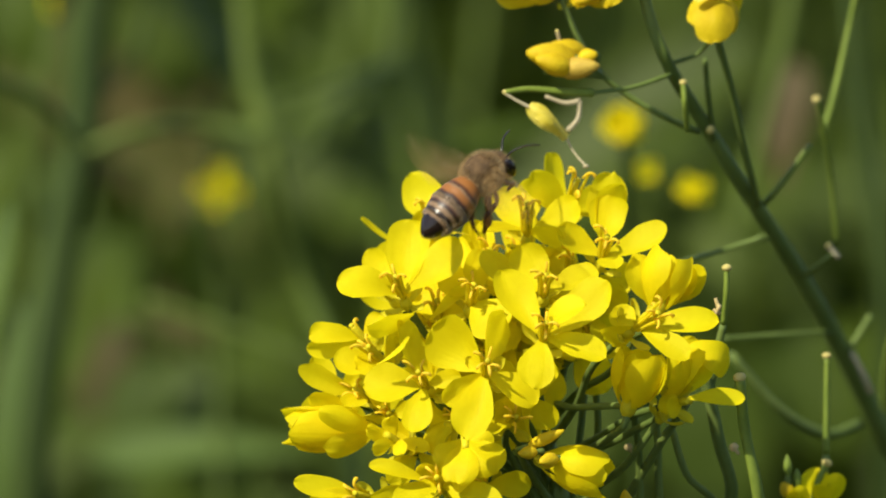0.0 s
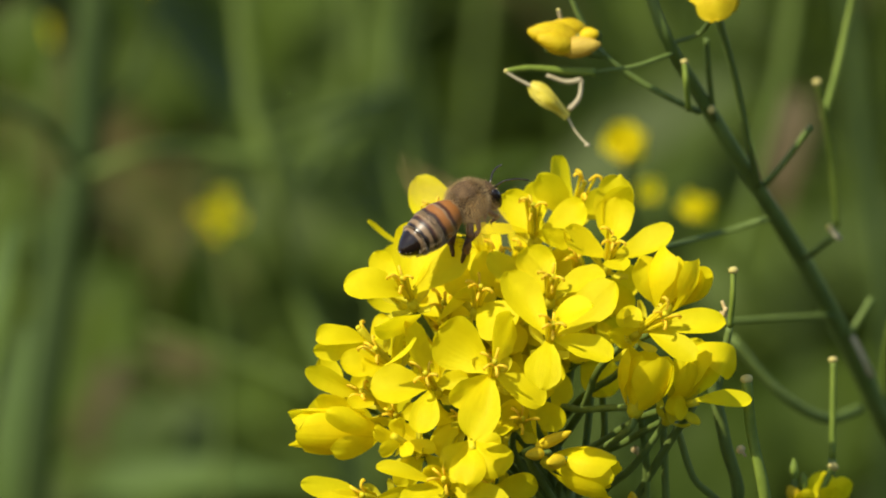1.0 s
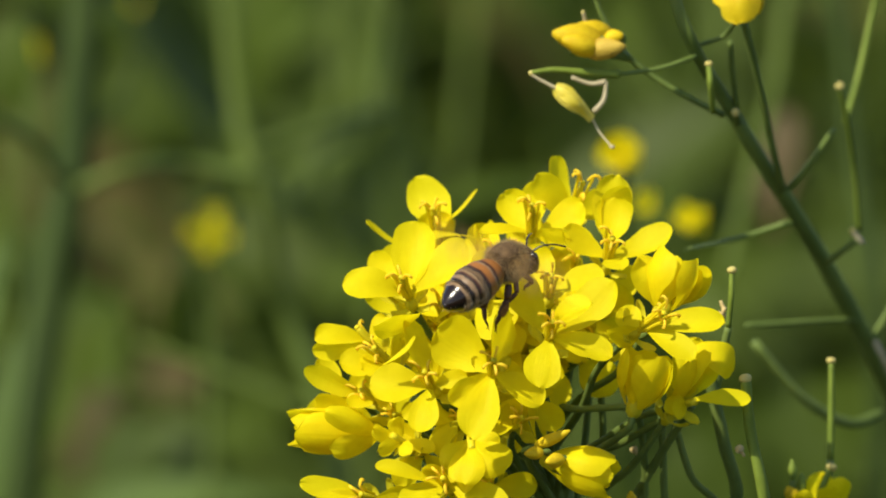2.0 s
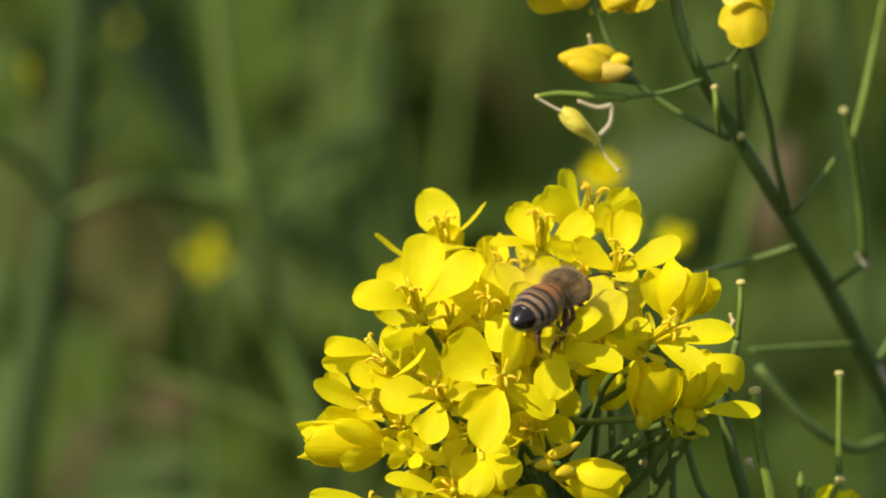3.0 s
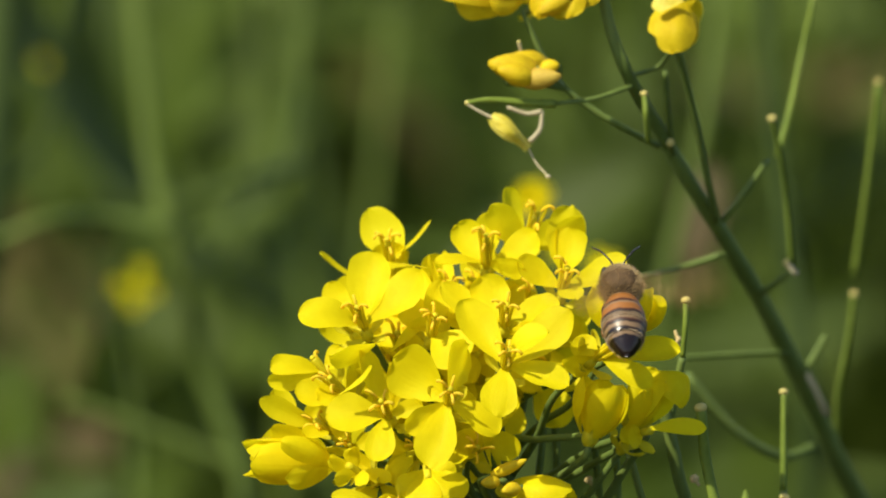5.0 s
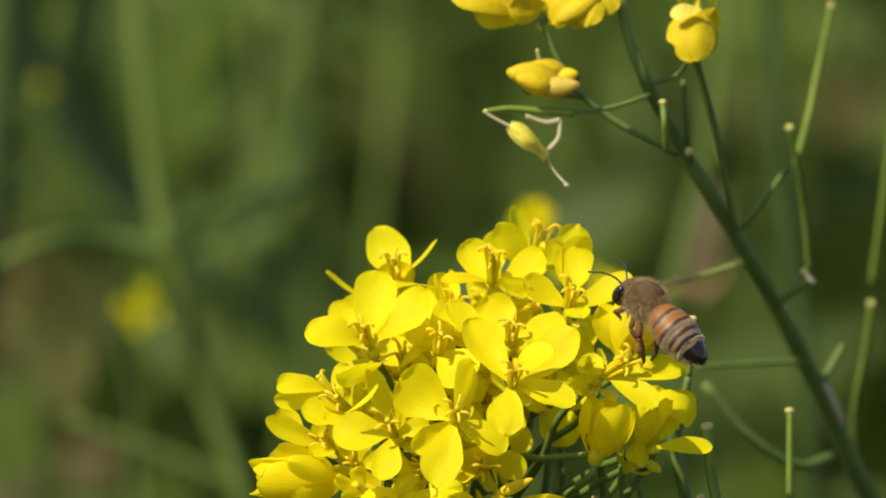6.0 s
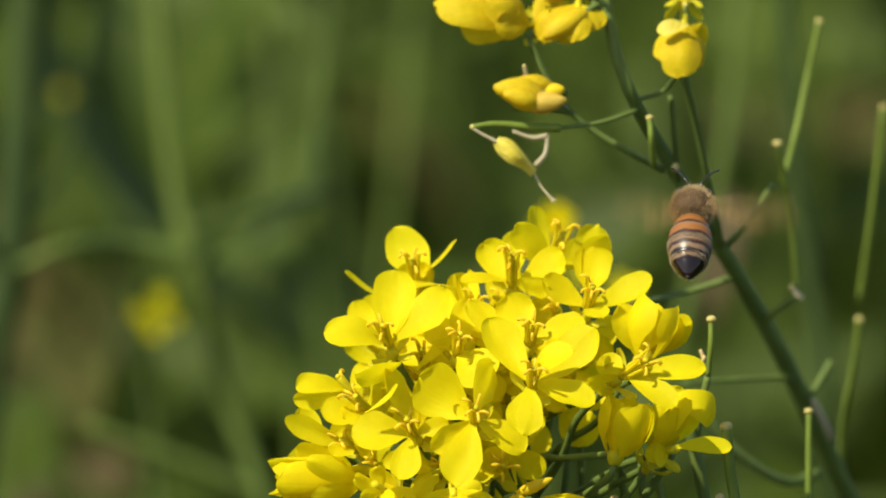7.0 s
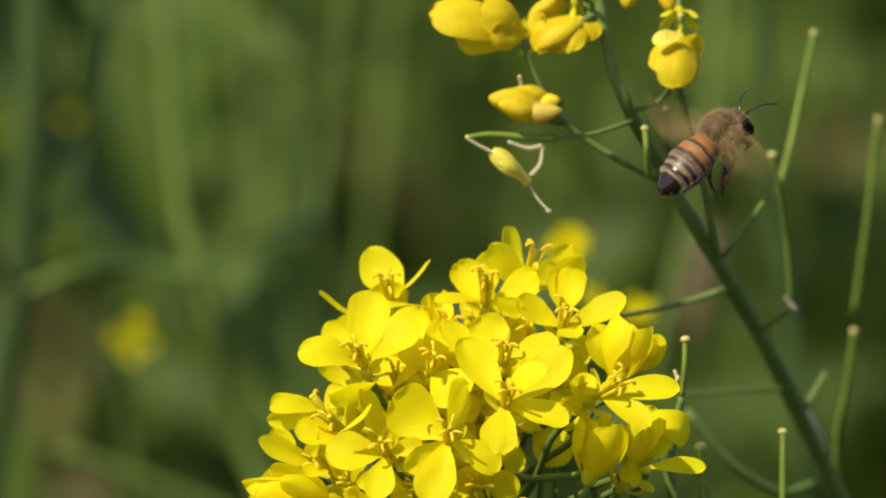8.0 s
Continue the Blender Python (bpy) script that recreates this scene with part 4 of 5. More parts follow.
twig([(40.21, -16.83, -54), (36.91, -17.66, -50), (32.51, -15.07, -46), (27.83, -9.68, -43)], 0.8, 0.7)

R = at(16.01, 18.65, -5)
# spent bud with two lumps
bud(tall_plant, 13.70, 20.02, -2, 8.75, 21.01, 0, 3.0, root=R)
bud(tall_plant, 14.47, 20.90, -3, 10.78, 21.67, -1, 2.1, root=R)
bud(tall_plant, 11.72, 19.25, -1, 15.79, 19.69, 0.5, 2.2, root=R, material=TAN)
bud(tall_plant, 13.15, 19.36, -0.5, 9.63, 20.35, 1, 2.3, root=R)
bud(tall_plant, 13.81, 20.46, -1, 15.57, 20.79, 0, 1.6, root=R)
twig([(11.66, 23.05, -1), (12.05, 21.40, -2)], 0.25, 0.3, 0.22, DRIED)
# withered flower that hangs on threads
bm = bmesh.new()
petal_mesh(bm, at(12.60, 12.65, -1), at(8.97, 15.84, 0), 0.0019, view(-0.2, 0.4, 1), -0.35, 0.15, 0.5, 0.35)
petal_mesh(bm, at(12.16, 12.98, -0.4), at(9.41, 15.07, 1), 0.0012, view(0.4, 0.2, 1), -0.3, 0.2, 0.5, 0.35)
part("withered_flower", bm, WITHERED, tall_plant)
bm = bmesh.new()
tube(bm, [at(6.55, 17.00, 0), at(7.76, 16.28, 0), at(9.30, 15.51, 0)], 0.00014, 0.0002, 6, 4)
tube(bm, [at(12.43, 12.98, -1), at(13.26, 11.33, -1), at(14.47, 9.90, 0)], 0.00011, 0.0001, 6, 4)
blob(bm, at(14.47, 9.90, 0), (0.0003, 0.0003, 0.0002), None, 8)
tube(bm, [at(12.71, 13.31, -1), at(13.70, 14.52, -1), at(13.92, 16.28, -1)], 0.0003, 0.0002, 6, 4)
tube(bm, [at(13.92, 16.28, -1), at(12.43, 16.06, -1), at(10.51, 16.72, -1)], 0.0003, 0.0002, 6, 4)
part("dried_thread", bm, DRIED, tall_plant)
# fading flowers at the top
TOP = at(12.16, 25.80, -3)
tp = {"plant": tall_plant}
f = half_open(12.43, 27.17, -3, (-0.8, 0.1, 0.5), root=TOP, **tp)
petal(f, 2.92, 29.26, 1.0, 4.2, -0.1, 0.4, cup=-0.25, bow=0.14, material=FADED)
petal(f, 5.45, 27.00, 1.0, 3.2, 0.0, -0.3, cup=-0.2, bow=0.14, material=FADED)
petal(f, 7.76, 29.81, 3.0, 3.6, 0.2, 0.2, cup=-0.25, bow=0.16, material=FADED)
petal(f, 8.75, 27.40, 3.0, 3.0, 0.3, -0.1, cup=-0.2, bow=0.14, material=FADED)
petal(f, 15.18, 30.20, 0.0, 3.0, 0.2, 0.5, cup=-0.2, material=FADED)
f = half_open(17.00, 29.26, -3, (0.0, -0.8, 0.5), root=at(20.13, 27.17, -5), **tp)
petal(f, 13.09, 25.85, 1.0, 2.8, -0.3, 0.4, cup=-0.3, bow=0.16, material=FADED)
petal(f, 16.67, 25.30, 2.5, 2.7, 0.0, 0.3, cup=-0.35, bow=0.18, material=FADED)
petal(f, 18.90, 26.50, 1.0, 2.8, 0.4, 0.2, cup=-0.3, bow=0.18, material=FADED)
petal(f, 15.18, 25.41, 0.0, 2.6, -0.1, 0.0, cup=-0.3, material=FADED)
f = half_open(27.34, 27.72, -3, (0.0, -0.9, 0.3), root=at(27.45, 28.82, -4), **tp)
petal(f, 25.14, 23.43, 1.0, 3.0, -0.5, 0.3, cup=-0.25, bow=0.12, material=FADED)
petal(f, 26.79, 21.89, 2.5, 3.7, 0.0, 0.2, cup=-0.35, bow=0.12, material=FADED)
petal(f, 28.22, 22.66, 0.8, 3.2, 0.4, 0.0, cup=-0.3, bow=0.12, material=FADED)
petal(f, 28.99, 27.28, 0.5, 2.2, 0.3, 0.2, cup=-0.2, base=(27.89, 22.77, 0), material=FADED)
petal(f, 24.70, 26.51, 2.6, 1.8, -0.3, 0.3, base=(27.83, 27.06, 2), material=WITHERED)
bud(tall_plant, 17.66, 28.27, -2, 13.53, 25.80, 0, 2.6, root=at(20.13, 27.17, -5))
twig([(27.45, 28.93, -3), (27.23, 27.17, -3)], 0.3, 0.35, 0.3)
bud(tall_plant, 16.01, 31.57, -4, 13.81, 29.48, -2, 2.2, root=at(19.75, 30.47, -5))
bud(tall_plant, 22.61, 32.12, -5, 22.17, 29.81, -4, 2.0, root=at(19.75, 30.47, -5))
bud(tall_plant, 26.35, 32.12, -5, 26.35, 29.48, -4, 2.2, root=at(20.13, 31.57, -5))


# ---- the bee ----
HAIR = organic("bee_hair", (0.46, 0.32, 0.15), (0.68, 0.52, 0.29), 900.0, 0.9, 0.4, 0.0, 0.25, spec=0.1)
PALE_HAIR = organic("bee_pale_hair", (0.32, 0.24, 0.14), (0.50, 0.39, 0.25), 900.0, 0.9, 0.4, 0.0, 0.2, spec=0.1)
THORAX = organic("bee_thorax", (0.05, 0.03, 0.014), (0.12, 0.07, 0.03), 900.0, 0.8, 0.0, 0.5, spec=0.2)
DARK = organic("bee_dark_shell", (0.012, 0.008, 0.006), (0.03, 0.018, 0.012), 800.0, 0.22, 0.0, 0.1, 0.05, spec=0.6)


def abdomen_shell():
    """Amber rings with dark hind edges, grey hair bands further back, a black shining tip."""
    m, nt, bsdf, out = node_material("bee_abdomen")
    n, link = nt.nodes, nt.links
    coord, wave, split = n.new("ShaderNodeTexCoord"), n.new("ShaderNodeTexNoise"), n.new("ShaderNodeSeparateXYZ")
    link.new(coord.outputs["Object"], wave.inputs["Vector"])
    link.new(coord.outputs["Object"], split.inputs[0])
    wave.inputs["Scale"].default_value = 900.0
    shift, place = n.new("ShaderNodeMath"), n.new("ShaderNodeMath")
    shift.operation = place.operation = "MULTIPLY_ADD"
    link.new(wave.outputs["Fac"], shift.inputs[0])
    shift.inputs[1].default_value = 0.0005
    link.new(split.outputs["Y"], shift.inputs[2])
    link.new(shift.outputs[0], place.inputs[0])
    place.inputs[1].default_value, place.inputs[2].default_value = -1000.0 / 7.0, 0.55 / 7.0
    ramp = n.new("ShaderNodeValToRGB")
    amber, brown, tan, black = (0.25, 0.092, 0.015, 1), (0.060, 0.020, 0.007, 1), (0.21, 0.130, 0.065, 1), (0.013, 0.007, 0.005, 1)
    stops = ((0.0, tan), (0.03, amber), (0.14, amber), (0.17, brown), (0.195, brown), (0.22, tan), (0.25, amber), (0.33, amber), (0.355, brown), (0.39, black),
             (0.42, tan), (0.485, tan), (0.515, brown), (0.55, black), (0.575, tan), (0.605, tan), (0.63, black), (0.675, black), (0.695, tan), (0.725, tan), (0.745, black), (1.0, black))
    for k, (where, colour) in enumerate(stops):
        e = ramp.color_ramp.elements[k] if k < 2 else ramp.color_ramp.elements.new(where)
        e.position, e.color = where, colour
    link.new(place.outputs[0], ramp.inputs[0])
    link.new(ramp.outputs[0], bsdf.inputs["Base Color"])
    gloss = n.new("ShaderNodeMapRange")
    gloss.inputs["From Min"].default_value, gloss.inputs["From Max"].default_value = 0.5, 0.70
    gloss.inputs["To Min"].default_value, gloss.inputs["To Max"].default_value = 0.52, 0.2
    link.new(place.outputs[0], gloss.inputs["Value"])
    link.new(gloss.outputs[0], bsdf.inputs["Roughness"])
    bsdf.inputs["Specular IOR Level"].default_value = 0.42
    bump, fine = n.new("ShaderNodeBump"), n.new("ShaderNodeTexNoise")
    fine.inputs["Scale"].default_value = 5000.0
    link.new(coord.outputs["Object"], fine.inputs["Vector"])
    link.new(fine.outputs["Fac"], bump.inputs["Height"])
    bump.inputs["Strength"].default_value, bump.inputs["Distance"].default_value = 0.10, 0.0001
    link.new(bump.outputs[0], bsdf.inputs["Normal"])
    return m


ABDOMEN = abdomen_shell()
LEG = organic("bee_leg", (0.05, 0.018, 0.006), (0.13, 0.048, 0.016), 900.0, 0.45, 0.0, 0.3)
POLLEN = organic("bee_pollen", (0.20, 0.085, 0.015), (0.32, 0.15, 0.03), 1500.0, 0.9, 0.0, 0.6)
EYE = organic("bee_eye", (0.008, 0.006, 0.005), (0.02, 0.012, 0.01), 2000.0, 0.2, 0.0, 0.05)
WING = membrane("bee_wing")
MM = 0.001


def mmv(x, y, z):
    return Vector((x, y, z)) * MM


def fur(bm, centre, radii, count, length, seed, keep=lambda d: True):
    """Short stiff hairs that stand out of a rounded body."""
    r = random.Random(seed)
    for _ in range(count):
        d = Vector((r.gauss(0, 1), r.gauss(0, 1), r.gauss(0, 1))).normalized()
        if not keep(d):
            continue
        p = Vector(centre) + Vector((d.x * radii[0], d.y * radii[1], d.z * radii[2])) * 0.97
        way = (d + Vector((r.gauss(0, 0.25), r.gauss(0, 0.25) - 0.15, r.gauss(0, 0.25)))).normalized()
        tip = p + way * length * r.uniform(0.6, 1.3)
        s = way.orthogonal().normalized() * 0.016 * MM
        o = way.cross(s)
        v = [bm.verts.new(p + s), bm.verts.new(p - s * 0.5 + o * 0.9), bm.verts.new(p - s * 0.5 - o * 0.9), bm.verts.new(tip)]
        for a, b in ((0, 1), (1, 2), (2, 0)):
            bm.faces.new((v[a], v[b], v[3]))


DROOP = radians(4.0)


def hang(x, y, z):
    """A place on the abdomen, which hangs a little below the line of the thorax."""
    c, k = math.cos(DROOP), math.sin(DROOP)
    y0 = y - 0.3
    return mmv(x, 0.3 + y0 * c - z * k * 0.25, z * c + y0 * k)


def girth(y):
    """Half the abdomen's width at y."""
    t = max(0.0, min(1.0, (0.45 - y) / 7.0))
    return 2.06 * max(0.03, math.sin(math.pi * (0.12 + 0.88 * t) ** 0.92)) ** 0.62


def band_hair(bm, y0, y1, count, length, seed, low=-1.0, high=1.0):
    """Flat-lying hairs on one ring, between two heights of its round."""
    r = random.Random(seed)
    for _ in range(count):
        a = r.uniform(0, 2 * math.pi)
        if not low <= math.sin(a) <= high:
            continue
        y = r.uniform(y0, y1)
        g = girth(y) * 1.0
        p = hang(math.cos(a) * g, y, math.sin(a) * g * 0.9)
        out = (hang(math.cos(a) * (g + 1), y, math.sin(a) * (g + 1)) - p).normalized()
        way = (out * r.uniform(0.25, 0.6) + Vector((r.gauss(0, 0.15), -1.0, r.gauss(0, 0.15)))).normalized()
        tip = p + way * length * r.uniform(0.6, 1.3)
        side = way.cross(out).normalized() * 0.011 * MM
        v = [bm.verts.new(p + side), bm.verts.new(p - side), bm.verts.new(p + out * 0.03 * MM), bm.verts.new(tip)]
        for q, w in ((0, 2), (2, 1), (1, 0)):
            bm.faces.new((v[q], v[w], v[3]))


def build_bee():
    """Honey bee about 13 mm long; y runs to the head, z to the back."""
    bee = thing("honey_bee", (0, 0, 0), "honey bee with amber and black banded abdomen, in flight", "bee")
    bm = bmesh.new()
    blob(bm, mmv(0, 2.0, 0.1), (1.92 * MM, 2.0 * MM, 1.8 * MM), None, 18, 0, 0.03)
    thorax = part("thorax", bm, THORAX, bee)
    bm = bmesh.new()
    fur(bm, mmv(0, 2.0, 0.1), (1.92 * MM, 2.0 * MM, 1.8 * MM), 5200, 0.5 * MM, 3, lambda d: not (d.z > 0.72 and abs(d.y + 0.1) < 0.45))
    fur(bm, mmv(0, 2.0, 0.1), (1.92 * MM, 2.0 * MM, 1.8 * MM), 900, 0.3 * MM, 4, lambda d: d.z > 0.6)
    part("fur", bm, HAIR, thorax, smooth=False)
    bm = bmesh.new()
    blob(bm, mmv(0, 4.15, -0.75), (1.6 * MM, 0.85 * MM, 1.55 * MM), None, 16)
    head = part("head", bm, THORAX, bee)
    bm = bmesh.new()
    fur(bm, mmv(0, 4.1, -0.7), (1.5 * MM, 0.85 * MM, 1.5 * MM), 600, 0.35 * MM, 5, lambda d: abs(d.x) < 0.7)
    part("fur", bm, HAIR, head, smooth=False)
    for s in (-1, 1):
        bm = bmesh.new()
        blob(bm, mmv(1.32 * s, 4.2, -0.65), (0.42 * MM, 0.58 * MM, 1.08 * MM), None, 14)
        part("eye", bm, EYE, head)
        bm = bmesh.new()
        tube(bm, [mmv(0.4 * s, 4.85, -0.2), mmv(0.7 * s, 5.4, 0.1), mmv(1.1 * s, 5.9, 0.25)], 0.1 * MM, 0.09 * MM, 7, 3)
        tube(bm, [mmv(1.1 * s, 5.9, 0.25), mmv(1.6 * s, 6.7, 0.1), mmv(2.2 * s, 7.6, -0.4)], 0.09 * MM, 0.09 * MM, 7, 4)
        part("antenna", bm, DARK, head)
    # abdomen: six overlapping rings, each a little proud of the next
    ys = (0.45, -0.65, -1.85, -3.0, -4.1, -5.05, -6.5)
    for k in range(6):
        y0, y1 = ys[k] + 0.08, ys[k + 1] - (0.12 if k < 5 else 0.0)
        bm, rings, n, m = bmesh.new(), [], 28, 9
        for i in range(m + 1):
            t = i / m
            y = y0 + (y1 - y0) * t
            swell = 0.97 + 0.045 * math.sin(math.pi * (0.15 + 0.75 * t)) if k < 5 else 0.99
            r = girth(y) * swell if not (k == 5 and i == m) else 0.05
            rings.append([bm.verts.new(hang(math.cos(a) * r, y, math.sin(a) * r * 0.9)) for a in [2 * math.pi * q / n for q in range(n)]])
        for a, b in zip(rings, rings[1:]):
            for q in range(n):
                bm.faces.new((a[q], b[q], b[(q + 1) % n], a[(q + 1) % n]))
        bm.faces.new(rings[-1] if k == 5 else rings[-1][::-1])
        ring = part("abdomen_ring", bm, ABDOMEN, bee)
        bm = bmesh.new()
        if k in (2, 4):
            band_hair(bm, *((-2.9, -2.4) if k == 2 else (-4.5, -4.3)), 1500 if k == 2 else 1100, 0.20 * MM, 40 + k)
        band_hair(bm, y1 + 0.1, y0, 420 if k < 5 else 120, 0.34 * MM, 60 + k, -1.0, -0.05)
        part("hair_band", bm, PALE_HAIR, ring, smooth=False)
    # legs: front pair tucked up, middle pair half bent, hind pair trailing with pollen baskets
    for s in (-1, 1):
        for pts, r, kind in (
            (((0.8, 3.0, -1.4), (1.3, 3.5, -2.2), (0.9, 3.9, -2.8), (0.5, 3.3, -3.2)), 0.22, 0),
            (((1.1, 1.8, -1.5), (1.6, 1.3, -2.4), (1.2, 0.3, -3.0), (0.9, -0.4, -3.7)), 0.2, 0),
            (((1.0, 1.0, -1.5), (1.4, 0.2, -2.6), (1.1, -0.6, -3.9), (0.7, -1.0, -4.9), (0.5, -0.9, -5.6)), 0.29, 1),
        ):
            bm = bmesh.new()
            p = [mmv(x * s, y, z) for x, y, z in pts]
            for a, b, f0, f1 in zip(p, p[1:], (1.0, 0.9, 0.75, 0.4), (1.05, 1.1, 0.55, 0.25)):
                tube(bm, [a, a.lerp(b, 0.5), b], r * f0 * MM, r * f1 * MM, 8, 3, swell=0.25)
            for e in (-1, 1):
                tube(bm, [p[-1], p[-1] + mmv(0.16 * e, -0.1, -0.3)], 0.05 * MM, 0.03 * MM, 5, 2)
            leg = part("leg", bm, LEG, bee)
            if kind:
                bm = bmesh.new()
                mid = p[1].lerp(p[2], 0.65)
                blob(bm, mid + mmv(0.18 * s, 0, 0), (0.34 * MM, 0.42 * MM, 0.75 * MM), basis(p[2] - p[1], (1, 0, 0)), 10, 0, 0.25)
                fur(bm, mid, (0.4 * MM, 0.5 * MM, 0.8 * MM), 120, 0.3 * MM, 21)
                part("pollen_basket", bm, POLLEN, leg, "orange-brown pollen load")
    wings = []
    for s in (-1, 1):
        for name, hinge, length, chord, sweep in (("fore_wing", (1.35, 2.6, 1.1), 9.0, 3.0, 0.12), ("hind_wing", (1.3, 1.6, 1.0), 6.2, 1.9, 0.32)):
            bm = bmesh.new()
            n, grid = 12, []
            for i in range(n + 1):
                t = i / n
                c = chord * (0.16 + 0.84 * math.sin(math.pi * min(1, 0.08 + 0.85 * t) ** 1.25)) * (1 if i < n else 0.35)
                lead = 0.25 * math.sin(math.pi * t) - sweep * t * length
                grid.append([bm.verts.new(mmv(s * t * length, lead - c * j / 5, 0.10 * math.sin(j * 2.1 + t * 6))) for j in range(6)])
            for a, b in zip(grid, grid[1:]):
                for j in range(5):
                    bm.faces.new((a[j], a[j + 1], b[j + 1], b[j]))
            tube(bm, [mmv(0, 0, 0), mmv(s * length * 0.5, 0.25 - sweep * length * 0.5, 0), mmv(s * length * 0.97, -sweep * length * 0.97, 0)], 0.1 * MM, 0.04 * MM, 6, 5)
            WHERE[bee] = Vector()
            w = part(name, bm, WING, bee)
            w.location = mmv(*hinge)
            wings.append((w, s, mmv(*hinge)))
    return bee, wings


bee, bee_wings = build_bee()


def fly(u, v, w, du, dv):
    """The bee with its middle at (u, v, w), its way from tail to head (du, dv) as seen, leaning away so that it is 13 mm long."""
    away = math.sqrt(max(4.0, 12.9 ** 2 - du * du - dv * dv))
    y = view(du, dv + 0.5, -away).normalized()
    z = view(0.0, 1.0, 0.45)
    z = (z - y * z.dot(y)).normalized()
    m = Matrix((y.cross(z), y, z)).transposed().to_4x4()
    m.translation = at(u, v, w) + y * 0.0004
    return m


def sway(u, v):
    """The tall plant, moved by the wind."""
    return Matrix.Translation(TALL_STAND + view(u, v, 0.0) * 0.001)


def lean(foot, u):
    return Matrix.Translation(foot + Vector((u * 0.001, 0.0, 0.0)))


LAST_EYE = plain(-17.4, -29.5, 1000.0)
TALL_STAND = LAST_EYE + (TALL_FOOT - LAST_EYE) * 1.015
tall_plant.scale = (1.015, 1.015, 1.015)
bee.scale = (1.04, 1.04, 1.04)
BLOOM_FOOT, STOUT_FOOT, SLIM_FOOT = (p.location.copy() for p in (bloom_plant, stout_stalk, slim_stalk))


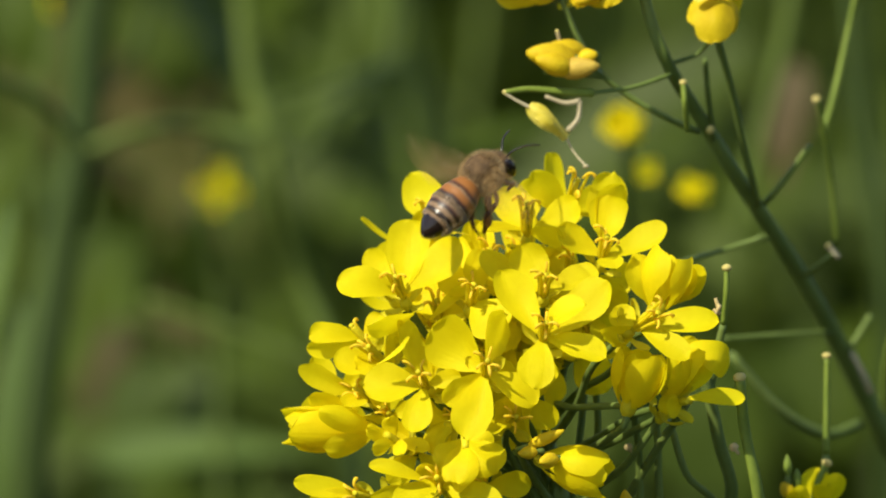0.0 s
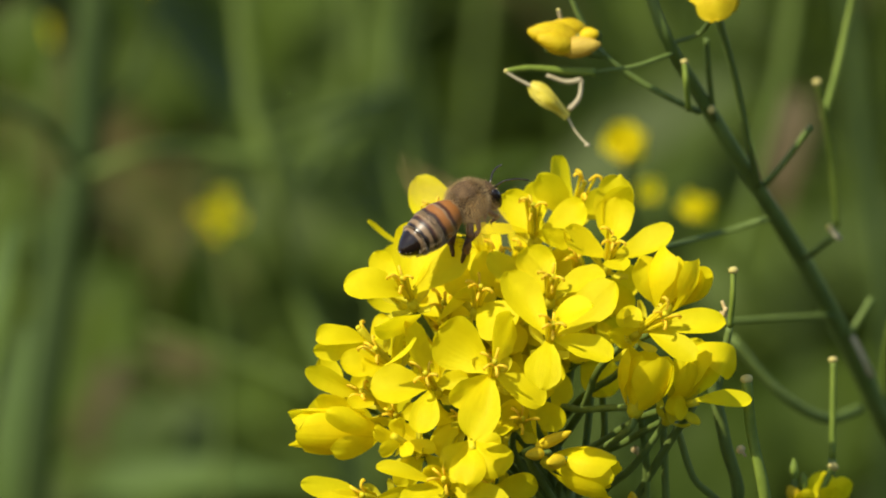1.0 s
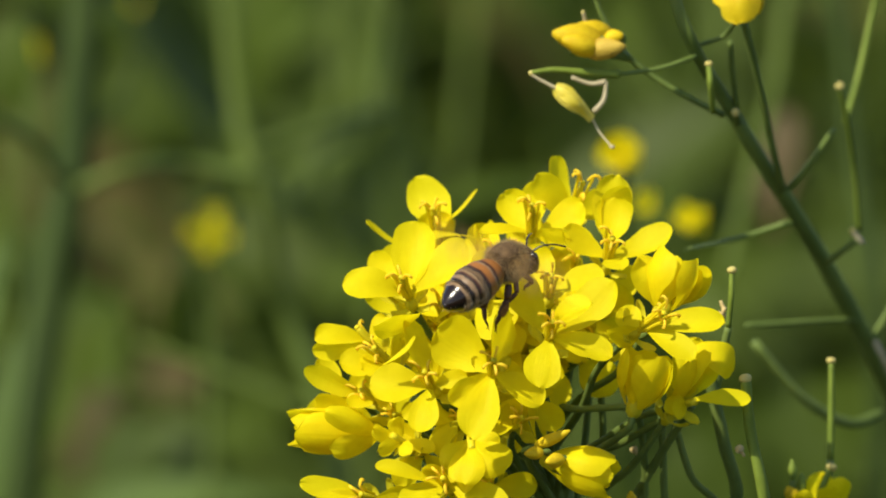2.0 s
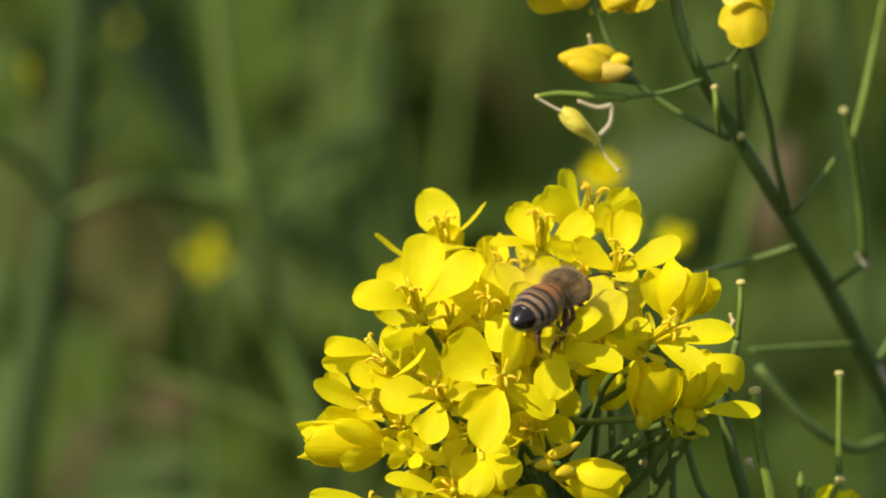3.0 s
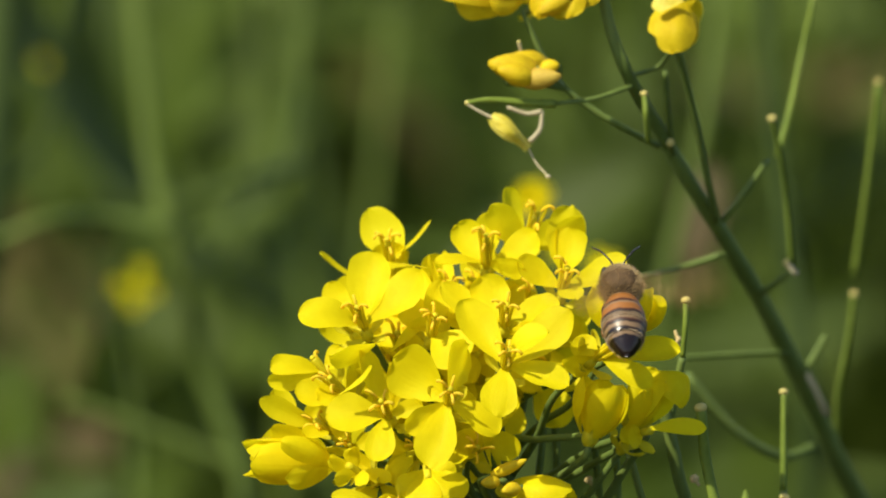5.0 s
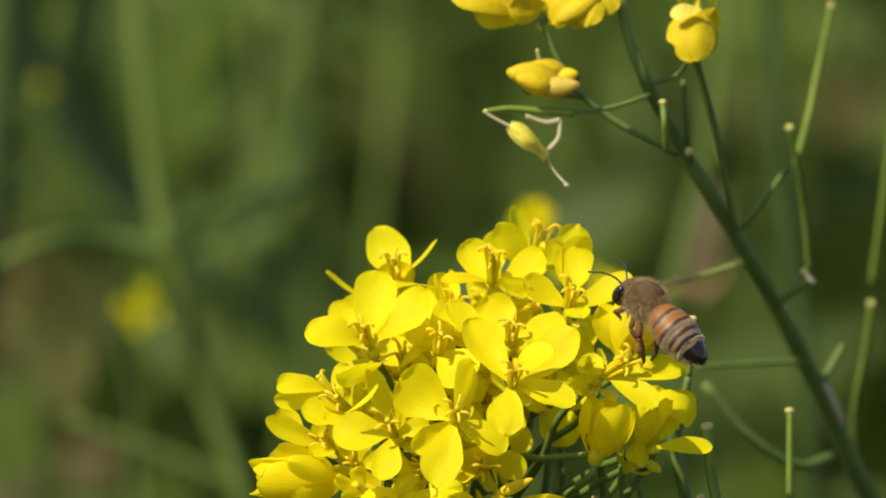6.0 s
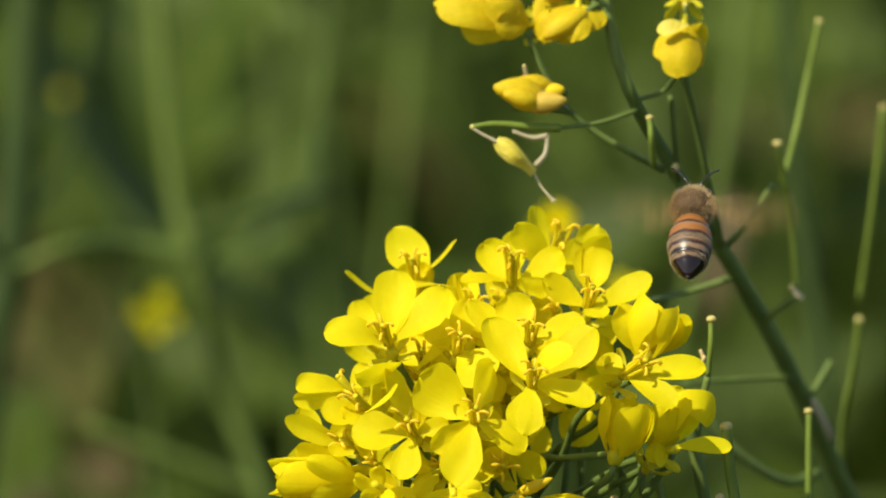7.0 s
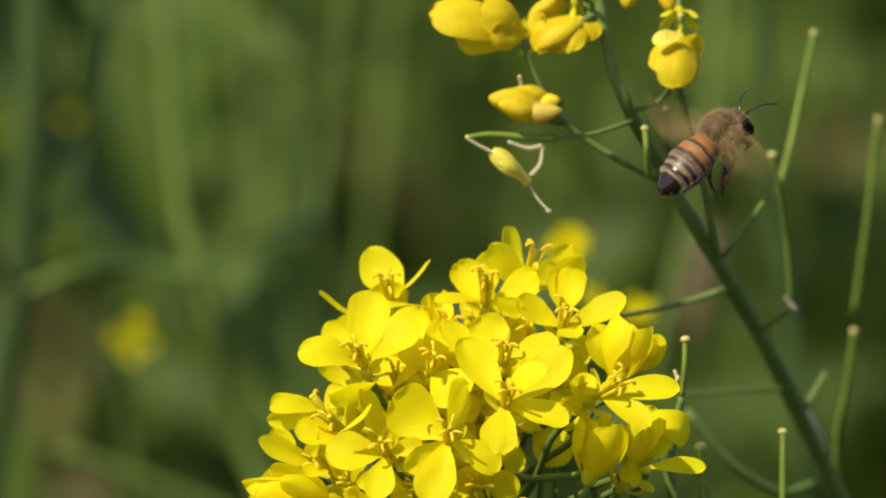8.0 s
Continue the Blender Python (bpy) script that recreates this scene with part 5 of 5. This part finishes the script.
def motions():
    """What moves: the bee and its wings, and the plants that the wind moves."""
    walk(bee, [
        (0, fly(2.16, 5.69, 6, 8.97, 8.14)),
        (0.2, fly(-0.36, 3.61, 6, 8.97, 7.48)),
        (0.4, fly(-1.92, 2.49, 6, 9.35, 6.77)),
        (0.6, fly(-2.15, 2.14, 6, 9.35, 6.55)),
        (0.8, fly(-1.29, 2.92, 6, 9.24, 6.77)),
        (1, fly(-0.16, 3.52, 6, 10.12, 6.49)),
        (1.1, fly(0.19, 3.50, 6, 9.63, 6.27)),
        (1.2, fly(2.26, -0.04, 8, 10.18, 6.49)),
        (1.7, fly(3.01, -2.12, 14, 9.90, 5.50)),
        (2.3, fly(4.66, -2.78, 14, 8.69, 5.34)),
        (2.5, fly(4.75, -2.84, 14, 9.08, 5.67)),
        (2.7, fly(5.57, -4.46, 14, 8.86, 5.23)),
        (2.9, fly(9.00, -3.83, 14, 7.26, 4.18)),
        (3, fly(8.69, -3.65, 14, 7.26, 4.18)),
        (3.1, fly(14.43, -3.36, 12, -0.39, 7.48)),
        (3.3, fly(13.92, -3.00, 12, 0.28, 7.87)),
        (3.5, fly(17.93, -2.19, 12, -1.16, 9.57)),
        (3.7, fly(18.92, -1.65, 12, 1.76, 10.01)),
        (3.9, fly(19.43, -1.66, 12, 4.18, 9.13)),
        (4.1, fly(20.82, -1.75, 12, 4.62, 9.35)),
        (4.3, fly(21.13, -3.31, 12, 3.58, 9.02)),
        (4.5, fly(20.73, -3.79, 12, 0.55, 9.63)),
        (4.7, fly(20.51, -3.68, 12, 0.88, 8.80)),
        (5.1, fly(21.50, -2.58, 10, -1.65, 9.35)),
        (5.4, fly(22.20, -2.31, 10, -6.22, 8.80)),
        (5.8, fly(22.51, -2.04, 10, -10.23, 7.48)),
        (6, fly(24.49, -2.08, 10, -8.58, 8.20)),
        (6.2, fly(24.35, -1.97, 10, -8.36, 8.20)),
        (6.4, fly(26.13, 0.11, 10, -6.93, 8.20)),
        (6.5, fly(25.78, 0.19, 10, -7.92, 8.80)),
        (6.6, fly(25.61, 3.40, 10, -4.73, 7.87)),
        (6.8, fly(25.79, 6.45, 10, 1.27, 9.41)),
        (7, fly(25.41, 6.66, 10, 1.16, 9.35)),
        (7.2, fly(26.16, 9.34, 10, 1.82, 7.81)),
        (7.4, fly(26.05, 11.54, 10, 2.31, 7.65)),
        (7.5, fly(26.06, 11.64, 10, 2.75, 7.59)),
        (7.6, fly(25.91, 13.91, 10, 2.75, 8.42)),
        (7.8, fly(26.62, 14.73, 10, 2.59, 8.09)),
        (7.9, fly(28.37, 15.91, 10, 7.70, 7.81)),
        (8, fly(29.15, 16.29, 10, 9.24, 8.14)),
    ])
    for wing, s, hinge in bee_wings:
        beats = []
        for i in range(241):
            a = 8.0 + 44.0 * math.sin(1.6755 * i)
            beats.append((i / 30.0, pose(hinge.x, hinge.y, hinge.z, 8.0 * math.cos(1.6755 * i), -s * a, -s * 6.0)))
        walk(wing, beats)
    walk(tall_plant, [
        (0, sway(-0.83, -2.31)),
        (0.5, sway(-1.75, -1.73)),
        (1, sway(-1.32, 0.14)),
        (1.2, sway(-0.63, 0.89)),
        (2.3, sway(1.55, -0.30)),
        (2.5, sway(1.59, -0.41)),
        (3, sway(1.08, -1.03)),
        (3.5, sway(-0.13, -0.63)),
        (4, sway(-1.23, 0.11)),
        (4.5, sway(-1.20, 0.09)),
        (4.7, sway(-0.90, -0.08)),
        (5.8, sway(0.77, 1.34)),
        (6, sway(0.91, 1.21)),
        (6.5, sway(-0.19, 0.82)),
        (7, sway(-2.30, -0.29)),
        (7.5, sway(-2.43, -0.40)),
        (8, sway(-0.19, 0.68)),
    ])
    walk(bloom_plant, [(t, lean(BLOOM_FOOT, u)) for t, u in ((0, 0), (1, 0), (2.5, 0.3), (3.5, -4.0), (4.5, -2.5), (6.5, -3.0), (7.0, -2.5), (8.0, 2.0))])
    walk(stout_stalk, [(t, lean(STOUT_FOOT, u)) for t, u in ((0, 0), (1.2, 0), (2.5, -0.8), (4.5, -1.6), (6.5, -2.4), (8.0, 2.4))])
    walk(slim_stalk, [(t, lean(SLIM_FOOT, u)) for t, u in ((0, 0), (1.2, 0), (2.5, -0.8), (4.5, -1.6), (6.5, -2.4), (8.0, 2.4))])


motions()
